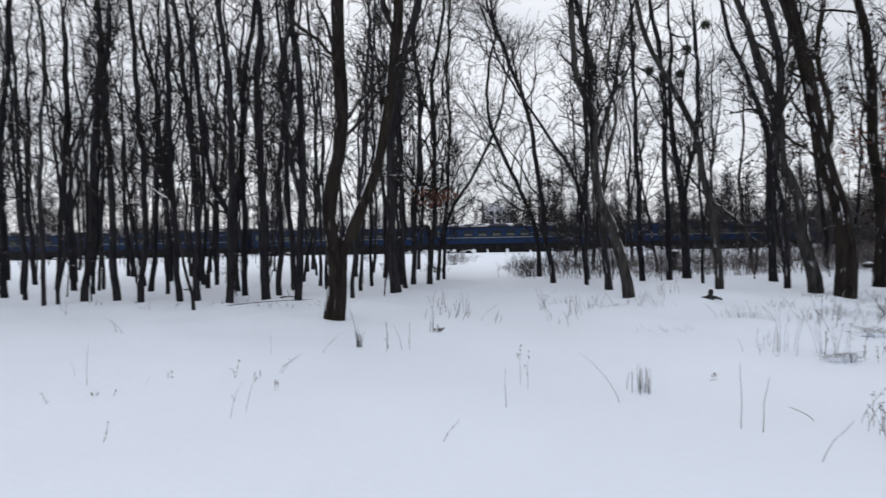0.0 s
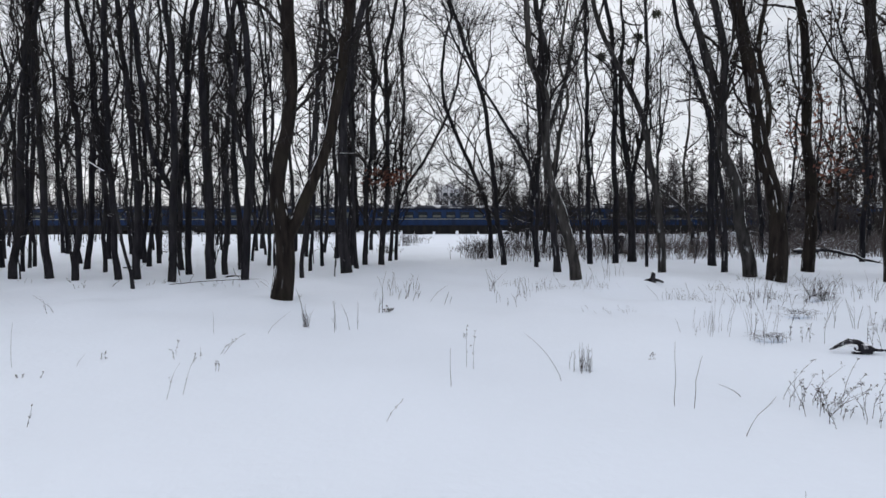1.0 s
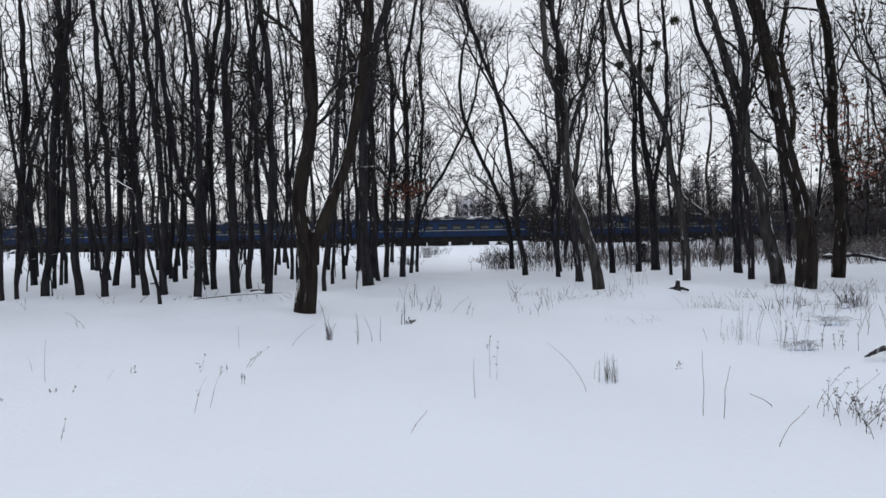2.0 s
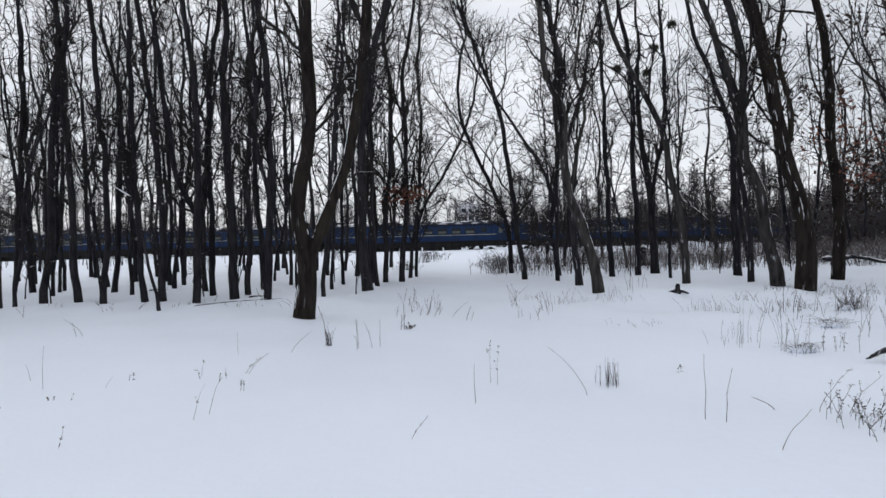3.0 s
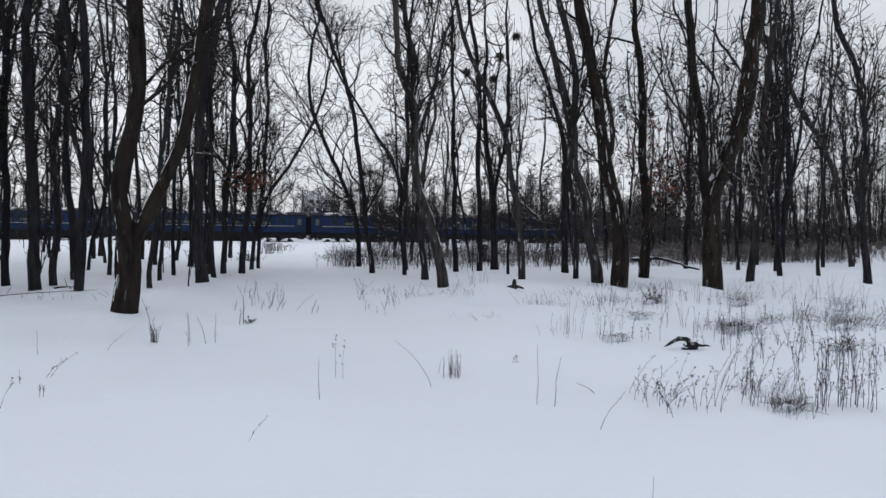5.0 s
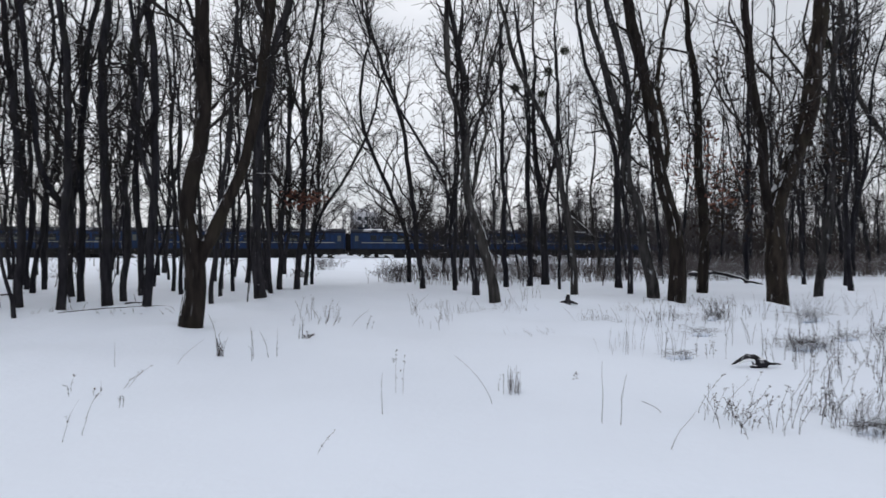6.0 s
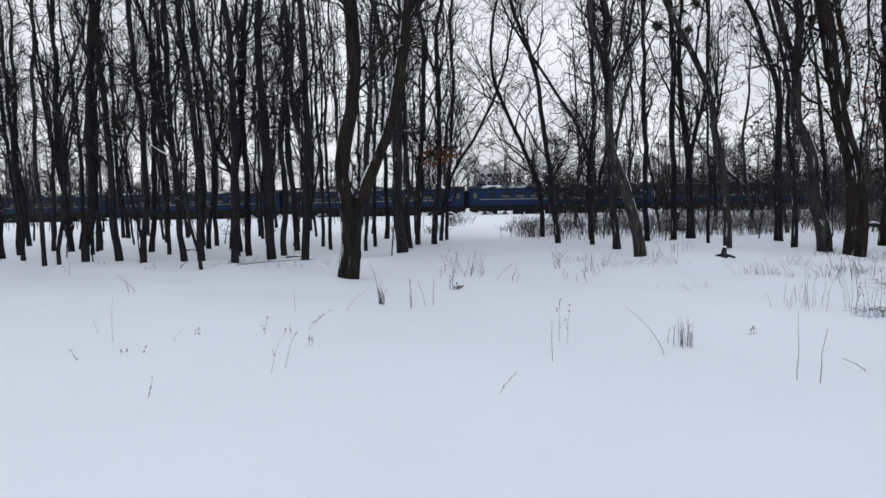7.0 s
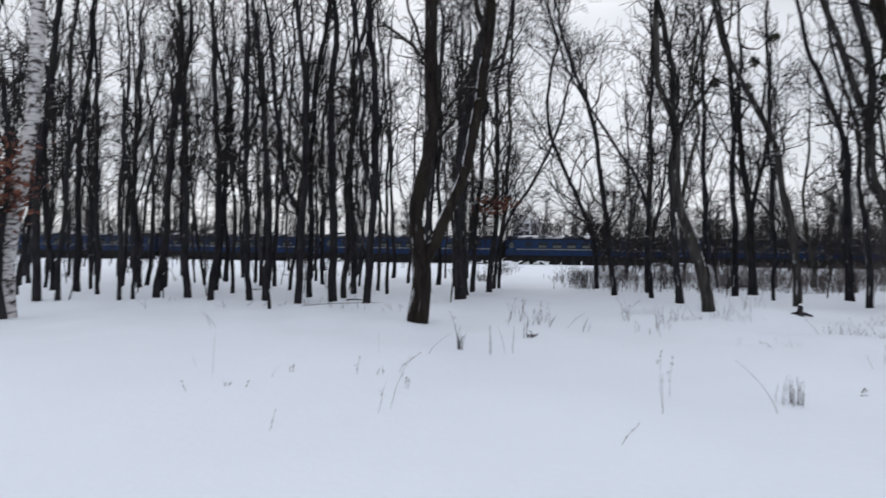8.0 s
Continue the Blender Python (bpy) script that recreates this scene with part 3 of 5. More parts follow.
tree(-14.79, 19.58, (0.061, 0.046, (0, 0), (1.7, 0.02), (4.2, -0.11), (7.4, -0.3)), counts=FEW, size=1.5)


def lodged_snow(host, stem, low, high, side, seed, width=0.014):
    """Broken thin ridges of snow lying along the upper side of a slanting stem."""
    rng = np.random.default_rng(seed)
    P, R = COURSES[host.name][stem]
    z = low
    while z < high:
        end = min(z + rng.uniform(0.2, 0.6), high)
        zz = np.arange(z, end, 0.05)
        z = end + rng.uniform(0.03, 0.25)
        if len(zz) < 4:
            continue
        C = np.stack([np.interp(zz, P[:, 2], P[:, i]) for i in range(3)], -1)
        rad = np.interp(zz, P[:, 2], R)[:, None]
        way = unit(np.gradient(C, axis=0))
        up = np.array([side, -0.55 + rng.normal(0, 0.12), 0.15])
        up = unit(up - (way * up).sum(-1, keepdims=True) * way)
        C = C + up * rad * 0.97 + rng.normal(0, 0.003, C.shape)
        W = width * (0.6 + 0.4 * np.sin(np.linspace(0.1, 3.04, len(zz)))) * rng.uniform(0.5, 1.1, len(zz))
        W[0] = W[-1] = 0.002
        v, q = tubes(C[None], W[None], 6)
        mesh_part("snow_ridge", build_mesh("snow_ridge", v, q, SNOW_CAP), host, "thin broken snow lodged on the stem")


lodged_snow(forked, 1, 1.75, 5.6, -1.0, 1, 0.012)
lodged_snow(forked, 1, 2.0, 3.6, -0.75, 2, 0.008)
lodged_snow(forked, 0, 1.55, 2.1, 1.0, 3, 0.012)
lodged_snow(forked, 0, 2.5, 3.5, -1.0, 4, 0.012)
lodged_snow(forked, 0, 0.15, 1.3, -0.8, 5, 0.014)
lodged_snow(forked, 2, 5.1, 5.36, 0.2, 11, 0.014)
lodged_snow(slant_limbed, 1, 2.85, 3.3, 0.3, 12, 0.016)
lodged_snow(grey_leaner, 0, 1.0, 4.4, 1.0, 6, 0.009)
lodged_snow(high_fork, 0, 0.6, 4.3, 1.0, 7, 0.009)
lodged_snow(high_fork, 1, 4.4, 6.5, 1.0, 8, 0.014)
lodged_snow(olive_leaner, 0, 1.8, 5.5, -0.4, 9, 0.008)
lodged_snow(wide_fork, 0, 2.4, 6.0, -1.0, 10, 0.008)


# ---- the depth of the wood: slimmer trees behind the front rows ----
def slim_tree(k):
    rng = np.random.default_rng(500 + k)
    r = rng.uniform(0.05, 0.092)
    a, b, c = rng.normal(0, 0.24, 3)
    stems = [(r, 0.42 * r, (0, 0), (1.6, a * 0.5), (3.6, a + b * 0.4), (6.0, a + b), (8.4, a + b + c))]
    for _ in range(1 + k % 2):
        s = rng.choice((-1, 1))
        z0 = rng.uniform(2.2, 4.5)
        x0 = np.interp(z0, (0, 1.6, 3.6, 6), (0, a * 0.5, a + b * 0.4, a + b))
        stems.append((0.5 * r, 0.3 * r, (z0, x0), (z0 + 1.2, x0 + s * 0.4), (z0 + 3, x0 + s * 0.85)))
    return tree(-300 - 6 * k, -300, *stems, counts=(5, 4, 3), fine=0.007, bends=2, kink=0.03, start=rng.uniform(2.8, 4.2), size=1.8, label="slim bare tree deep in the snowy wood")


def scatter(rng, count, inside, gap, taken):
    out = []
    while len(out) < count:
        p = inside(rng)
        if p and all((p[0] - q[0]) ** 2 + (p[1] - q[1]) ** 2 > gap * gap for q in taken):
            taken.append(p)
            out.append(p)
    return out


def left_wood(rng):
    y = rng.uniform(16.5, 31)
    x = rng.uniform(-0.98 * y, -0.6)
    return (x, y) if x < -0.7 - 0.03 * (y - 16) else None


def left_back(rng):
    y = rng.uniform(26, 44)
    return (rng.uniform(-1.0 * y, -3.5 - 0.06 * y), y)


def right_wood(rng):
    y = rng.uniform(18, 31)
    x = rng.uniform(4.2, 1.15 * y)
    return (x, y)


def near_right(rng):
    y = rng.uniform(14, 24)
    return (rng.uniform(1.02 * y + 1.5, 1.6 * y + 3), y)


def far_right(rng):
    y = rng.uniform(20, 60)
    x = rng.uniform(0.72 * y + 3, 1.5 * y + 6)
    return (x, y)


models = [slim_tree(k) for k in range(9)]
rng = np.random.default_rng(77)
taken = [(o.location.x, o.location.y) for o in scene.objects if o.name.startswith("tree") and o.location.y > 0]
spots = scatter(rng, 58, left_wood, 0.88, taken) + scatter(rng, 12, left_back, 1.2, taken)
spots += scatter(rng, 23, right_wood, 1.3, taken) + scatter(rng, 14, near_right, 1.1, taken) + scatter(rng, 56, far_right, 1.3, taken)
for n, (x, y) in enumerate(spots):
    m = Matrix.LocRotScale((x, y, float(ground_z(x, y))), Euler((0, 0, rng.uniform(0, 6.28))), None)
    k = rng.uniform(0.75, 1.2)
    m = m @ Matrix.Diagonal((k, k, k * rng.uniform(0.95, 1.15), 1))
    if n < len(models):
        models[n].matrix_basis = m
    else:
        copy_thing(models[n % len(models)], m)


def distant_woods():
    """Far grey trees beyond the railway, too many to count."""
    rng = np.random.default_rng(9)
    root = new("distant_woods")
    tagged(root, "hazy grey bare woods beyond the railway line", "woods", kind="stuff")
    pieces = []
    for k in range(470):
        y = rng.uniform(92, 175)
        x = rng.uniform(-1.15 * y, 1.5 * y)
        if x > 42:
            y = rng.uniform(84, 130) - 0.1 * x
        H = rng.uniform(7.0, 11.5) * (1.0 + 0.35 * (x > 48) + 0.2 * (x < -40))
        z = np.linspace(-0.3, H, 7)
        P = np.stack([x + np.cumsum(rng.normal(0, 0.12, 7)), y + np.cumsum(rng.normal(0, 0.12, 7)), z], -1)[None]
        R = np.linspace(0.17, 0.03, 7)[None] * H / 8
        a, ra = sprout(P, R, 12, rng, 0.1, H * 0.26, 0.3, 0.5, 3, r_min=0.05)
        b, rb = sprout(a, ra, 5, rng, 0.1, H * 0.14, 0.1, 0.7, 1, r_min=0.034 if x < 8 else 0.045)
        pieces += [tubes(P, R, 4), tubes(a, ra, 3), tubes(b, rb, 3)]
    v, q = joined(pieces)
    # the haze over these trees is only the paler bark colour
    mesh_part("trees", build_mesh("trees", v, q, HAZED_BARK), root)
    # scrub along the far side of the line
    pieces = []
    for k in range(500):
        x = rng.uniform(-75, 125)
        y = track_y(x) + rng.uniform(5, 16)
        if k >= 360:
            y = rng.uniform(36, 62)
            x = rng.uniform(0.85 * y, 1.6 * y)
        H = (rng.uniform(2.6, 5.6) if k < 360 else rng.uniform(1.2, 3.0)) * (1.25 if x > 40 else 1.0) * (0.8 if 0 < x < 12 else 1.0)
        n = 10
        d = unit(np.stack([rng.normal(0, 0.45, n), rng.normal(0, 0.3, n), rng.uniform(0.6, 1.1, n)], -1))
        s = np.linspace(0, 1, 4)
        P = np.array([x, y, float(ground_z(x, y)) - 0.1]) + d[:, None] * s[None, :, None] * H * rng.uniform(0.5, 1, (n, 1, 1)) + rng.normal(0, 0.07, (n, 4, 3))
        R = np.repeat(np.linspace(0.05, 0.03, 4)[None], n, 0)
        a, ra = sprout(P, R, 4, rng, 0.25, H * 0.34, 0.15, 0.8, 1, r_min=0.03 if x < 8 else 0.038)
        pieces += [tubes(P, R, 3), tubes(a, ra, 3)]
    v, q = joined(pieces)
    mesh_part("scrub", build_mesh("scrub", v, q, HEDGE), root, "dark leafless scrub along the line")


distant_woods()


def sapling_belt():
    """Thin leafless saplings before the railway, too many to count."""
    rng = np.random.default_rng(19)
    root = new("sapling_belt")
    tagged(root, "dense belt of thin leafless saplings before the railway", "saplings", kind="stuff")
    pieces = []
    for k in range(520):
        y = rng.uniform(40, 64)
        x = y * (rng.uniform(0.2, 0.85) if k < 390 else rng.uniform(-0.95, -0.1))
        H = rng.uniform(3.2, 5.0 if k % 3 else 7.0)
        z = np.linspace(0, 1, 5)
        P = np.stack([x + np.cumsum(rng.normal(0, 0.1, 5)), y + np.cumsum(rng.normal(0, 0.1, 5)), float(ground_z(x, y)) - 0.1 + H * z], -1)[None]
        R = np.linspace(0.03, 0.014, 5)[None]
        a, ra = sprout(P, R, 10, rng, 0.33, 1.1, 0.35, 0.6, 2, r_min=0.014)
        b, rb = sprout(a, ra, 3, rng, 0.2, 0.6, 0.15, 0.7, 1, r_min=0.012)
        pieces += [tubes(P, R, 3), tubes(a, ra, 3), tubes(b, rb, 3)]
    v, q = joined(pieces)
    mesh_part("twigs", build_mesh("twigs", v, q, TWIG), root)


sapling_belt()


def far_block():
    """A grey block of flats showing faintly over the train."""
    root = new("apartment_block")
    root.location = (21.5, 225.0, 0.0)
    tagged(root, "distant grey apartment block behind bare trees", "building")
    bm = bmesh.new()
    box(bm, -4.5, -6, -0.5, 4.5, 6, 13.2)
    part("wall", bm, CONCRETE, root)
    bm = bmesh.new()
    box(bm, -4.8, -6.3, 13.2, 4.8, 6.3, 13.7)
    part("roof", bm, CONCRETE, root)
    bm = bmesh.new()
    box(bm, -3.0, -3, 13.7, 0.5, 2, 15.2)
    part("roof_house", bm, CONCRETE, root)
    for i in range(4):
        for j in range(3):
            bm = bmesh.new()
            box(bm, -3.6 + 2.6 * j, -6.06, 1.4 + 3 * i, -2.1 + 2.6 * j, -6.0, 2.9 + 3 * i)
            part("window", bm, GLASS, root)


far_block()


# ---- saplings among the trunks ----
whip = np.random.default_rng(31)
for k in range(26):
    if k < 16:
        y = whip.uniform(15, 23)
        x = whip.uniform(-0.85 * y, -1.2)
    else:
        y = whip.uniform(17, 23)
        x = whip.uniform(5, 1.1 * y)
    h = whip.uniform(1.6, 3.2)
    a, b = whip.normal(0, 0.15, 2)
    tree(x, y, (0.018, 0.008, (0, 0), (0.4 * h, a), (0.75 * h, a + b), (h, a + 1.6 * b)), top=h + 0.5, counts=(6, 3, 3), start=0.7, size=0.9, fine=0.0032, bends=1, label="thin whip-like sapling among the trunks")


# ---- withered leaves ----
def leaves(centres, count, seed, host, mat=None):
    rng = np.random.default_rng(seed)
    vs, qs = [], []
    for c, spread in centres:
        p = np.array(c) + rng.normal(0, 1, (count, 3)) * np.array(spread)
        for o in p:
            a, b = rng.normal(0, 1, 3), rng.normal(0, 1, 3)
            a, b = a / np.linalg.norm(a) * 0.075, b / np.linalg.norm(b) * 0.05
            i = len(vs)
            vs += [o - a, o + b, o + a, o - b]
            qs.append((i, i + 1, i + 2, i + 3))
    me = build_mesh("withered_leaves", np.array(vs), np.array(qs), mat or LEAF, False)
    return tagged(mesh_part("withered_leaves", me, host, "curled withered brown leaves"), kind="stuff")


def host_near(x, y):
    return min((o for o in scene.objects if o.name.startswith("tree") and o.parent is None), key=lambda o: (o.location.x - x) ** 2 + (o.location.y - y) ** 2)


leaves([((0.0, -0.2, 5.1), (0.22, 0.2, 0.2)), ((0.5, 0, 4.2), (0.5, 0.4, 0.4)), ((0.5, -0.1, 3.0), (0.5, 0.3, 0.22)), ((-0.4, 0.1, 4.0), (0.4, 0.3, 0.3)), ((0.9, 0.1, 3.6), (0.4, 0.3, 0.3))], 60, 5, host_near(12.35, 15.6))
leaves([((0.15, 0, 2.85), (0.3, 0.3, 0.1)), ((0.5, 0, 3.05), (0.22, 0.3, 0.09)), ((0.0, 0, 3.12), (0.2, 0.3, 0.08))], 110, 6, host_near(-0.37, 19.22))
brown = np.random.default_rng(15)
leaves([((0.9, 0, 3.0), (0.5, 0.4, 0.45)), ((1.5, 0.2, 2.4), (0.5, 0.4, 0.4)), ((0.5, 0, 2.2), (0.4, 0.4, 0.35)), ((1.3, 0, 3.7), (0.5, 0.4, 0.3))], 130, 8, host_near(12.35, 15.6), DRAB)
for hx, hy in ((9.85, 13.46), (12.31, 12.51), (14.82, 13.65), (17.27, 11.77), (16.26, 23.51), (24.67, 17.54), (27.23, 22.27), (10.47, 17.46)):
    spots = [((brown.normal(0.2, 0.6), brown.normal(0, 0.4), brown.uniform(3.2, 7.0)), (0.4, 0.3, 0.16)) for _ in range(7)]
    leaves(spots, 18, int(100 * hx), host_near(hx, hy), DRAB)
young = tree(-10.83, 11.25, (0.07, 0.04, (0, 0), (1.4, -0.05), (3.0, 0.1), (4.6, 0.0)), top=6.5, counts=FEW, start=1.8, size=1.2, label="young oak keeping dark red withered leaves")
leaves([((0.05, 0, 3.3), (0.3, 0.3, 0.4)), ((0.1, 0, 2.6), (0.25, 0.25, 0.3))], 260, 7, young)


# ---- passenger train ----
PITCH = 24.15
RAIL_Z = -0.95
GRADE = 0.25
HEADING = math.degrees(math.atan2(-0.1, 1.0))


def coach():
    """A blue passenger coach, its middle over the origin at the height of the rails, long way along x."""
    root = new("passenger_coach")
    tagged(root, "blue railway passenger coach with a pale waist stripe", "train coach", "coaches of the passing train")
    half, wide = 11.75, 1.52
    # body shell with slightly inward-leaning sides
    bm = bmesh.new()
    box(bm, -half, -wide, 1.72, half, wide, 3.8, 0.05)
    part("body", bm, BLUE, root)
    # arched roof of real thickness
    arch = [(wide + 0.02, 3.78), (wide - 0.06, 3.98), (wide - 0.4, 4.2), (0.6, 4.33), (0, 4.37)]
    arch = arch + [(-a, b) for a, b in arch[-2::-1]]
    bm = bmesh.new()
    rings = [[bm.verts.new((px, a, b)) for a, b in arch] for px in (-half, half)]
    for i in range(len(arch) - 1):
        bm.faces.new((rings[0][i], rings[1][i], rings[1][i + 1], rings[0][i + 1]))
    bm.faces.new(rings[0])
    bm.faces.new(rings[1][::-1])
    bm.faces.new((rings[0][0], rings[0][-1], rings[1][-1], rings[1][0]))
    bmesh.ops.recalc_face_normals(bm, faces=bm.faces)
    part("roof", bm, ROOF, root, "dark arched roof dusted with snow")
    for px in (-8.6, -4.2, 0.4, 4.6, 8.2):
        bm = bmesh.new()
        box(bm, px - 0.28, -0.3, 4.3, px + 0.28, 0.3, 4.52, 0.06)
        part("roof_vent", bm, ROOF, root)
    bm = bmesh.new()
    box(bm, -10.9, -0.7, 4.2, -9.6, 0.7, 4.58, 0.1)
    part("roof_housing", bm, ROOF, root)
    for sy in (-1, 1):
        ys = sorted((sy * (wide + 0.002), sy * (wide + 0.022)))
        bm = bmesh.new()
        box(bm, -half + 1.35, ys[0], 2.54, half - 1.35, ys[1], 2.62)
        part("stripe", bm, STRIPE, root, "narrow pale painted stripe")
        bm = bmesh.new()
        box(bm, -half + 0.02, ys[0], 1.74, half - 0.02, ys[1], 1.82)
        part("sill_rail", bm, UNDER, root)
        for k in range(11):
            px = -8.9 + 1.78 * k
            small = k in (0, 10)
            w, z0, z1 = (0.3, 2.95, 3.45) if small else (0.52, 2.78, 3.42)
            pane = bmesh.new()
            box(pane, px - w, ys[0], z0, px + w, sy * (wide + 0.012) if sy > 0 else ys[1], z1)
            win = part("window", pane, GLASS, root)
            fr = bmesh.new()
            for a0, b0, a1, b1 in ((-w - 0.06, z0 - 0.06, w + 0.06, z0), (-w - 0.06, z1, w + 0.06, z1 + 0.06), (-w - 0.06, z0, -w, z1), (w, z0, w + 0.06, z1)):
                box(fr, px + a0, ys[0], b0, px + a1, sy * (wide + 0.035) if sy > 0 else ys[1], b1)
            part("window_frame", fr, RUBBER, win)
            if not small:
                cu = bmesh.new()
                lo, hi = (ys[1] + 0.001, ys[1] + 0.006) if sy > 0 else (ys[0] - 0.006, ys[0] - 0.001)
                box(cu, px - w + 0.03, lo, z0 + 0.02, px + w - 0.03, hi, z0 + 0.3)
                part("curtain", cu, CURTAIN, win, "pale half curtain")
        for px in (-11.0, 11.0):
            d = bmesh.new()
            box(d, px - 0.4, ys[0], 1.84, px + 0.4, ys[1], 3.72, 0.008)
            door = part("door", d, DOOR, root)
            g = bmesh.new()
            lo, hi = (ys[1], ys[1] + 0.012) if sy > 0 else (ys[0] - 0.012, ys[0])
            box(g, px - 0.22, lo, 2.75, px + 0.22, hi, 3.45)
            part("door_window", g, CURTAIN, door, "pale frosted door window")
    for px in (-half - 0.2, half + 0.2):
        bm = bmesh.new()
        box(bm, px - 0.2, -0.75, 1.5, px + 0.2, 0.75, 3.75, 0.05)
        part("gangway", bm, RUBBER, root, "black rubber gangway bellows")
    # underframe equipment
    bm = bmesh.new()
    box(bm, -half, -1.42, 1.1, half, 1.42, 1.72, 0.02)
    part("underframe", bm, UNDER, root)
    for a, b, lo in ((-6.2, -4.9, 0.6), (-4.6, -2.4, 0.5), (-2.0, 0.6, 0.6), (1.0, 3.4, 0.5), (3.7, 5.9, 0.6)):
        bm = bmesh.new()
        box(bm, a, -1.4, lo, b, 1.4, 1.1, 0.04)
        part("equipment_box", bm, UNDER, root)
    wheels = []
    for bx in (-8.5, 8.5):
        bm = bmesh.new()
        for sy in (-1.05, 1.05):
            box(bm, bx - 1.75, sy - 0.1, 0.42, bx + 1.75, sy + 0.1, 0.72, 0.03)
            for k in (-1.2, 1.2):
                box(bm, bx + k - 0.22, sy - 0.16, 0.3, bx + k + 0.22, sy + 0.16, 0.85, 0.04)
        box(bm, bx - 0.3, -1.2, 0.5, bx + 0.3, 1.2, 1.1, 0.03)
        part("bogie_frame", bm, UNDER, root)
        for k in (-0.62, 0.62):
            bm = bmesh.new()
            box(bm, bx + k - 0.4, -1.27, 0.72, bx + k + 0.4, -1.0, 0.85, 0.04)
            part("bogie_snow", bm, SNOW_CAP, root, "packed snow on the bogie")
        for k in (-1.2, 1.2):
            bm = bmesh.new()
            for sy in (-0.76, 0.76):
                bmesh.ops.create_cone(bm, cap_ends=True, segments=28, radius1=0.475, radius2=0.475, depth=0.13,
                                      matrix=Matrix.Translation((0, sy, 0)) @ Matrix.Rotation(radians(90), 4, "X"))
                bmesh.ops.create_cone(bm, cap_ends=True, segments=12, radius1=0.14, radius2=0.14, depth=0.2,
                                      matrix=Matrix.Translation((0, sy, 0)) @ Matrix.Rotation(radians(90), 4, "X"))
                for a in range(4):
                    ca, sa = math.cos(a * 1.571), math.sin(a * 1.571)
                    box(bm, 0.3 * ca - 0.05, sy - 0.08, 0.3 * sa - 0.05, 0.3 * ca + 0.05, sy + 0.08, 0.3 * sa + 0.05)
            bmesh.ops.create_cone(bm, cap_ends=True, segments=12, radius1=0.08, radius2=0.08, depth=1.6,
                                  matrix=Matrix.Rotation(radians(90), 4, "X"))
            w = part("wheelset", bm, STEEL, root)
            w.location = (bx + k, 0, 0.475)
    return root


# where the coupling between the third and the second coach from the tail stands, in metres along the line
TRAIN_ROWS = [(0.0, 22.6), (1.4, 17.7), (2.4, 14.1), (3.5, 10.35), (4.4, 7.5), (5.3, 5.5), (6.2, 4.65), (7.0, 3.95), (7.5, 3.6), (8.0, 3.3)]
COACHES = []


def coach_pose(slot, s):
    m = s + slot * PITCH + PITCH / 2
    return pose(m * math.cos(radians(HEADING)), 73.0 + m * math.sin(radians(HEADING)), RAIL_Z - m * math.sin(radians(GRADE)), 0, GRADE, HEADING)


first = coach()
first.matrix_basis = coach_pose(-4, TRAIN_ROWS[0][1])
COACHES.append((first, -4))
for slot in (-3, -2, -1, 0, 1):
    COACHES.append((copy_thing(first, coach_pose(slot, TRAIN_ROWS[0][1])), slot))


def track():
    """Two rails on wooden sleepers, half sunk in snow."""
    root = new("railway_track")
    tagged(root, "railway track half buried in snow", "railway", kind="structure")
    root.matrix_basis = pose(0, 73.0, RAIL_Z, 0, GRADE, HEADING)
    for sy in (-0.76, 0.76):
        bm = bmesh.new()
        box(bm, -160, sy - 0.035, -0.04, 160, sy + 0.035, 0.0)
        box(bm, -160, sy - 0.01, -0.14, 160, sy + 0.01, -0.04)
        box(bm, -160, sy - 0.07, -0.17, 160, sy + 0.07, -0.14)
        part("rail", bm, RAIL, root)
    bm = bmesh.new()
    for k in range(-130, 131):
        box(bm, k * 0.62 - 0.12, -1.35, -0.3, k * 0.62 + 0.12, 1.35, -0.17)
    tagged(part("sleepers", bm, WOOD, root), kind="stuff")


track()


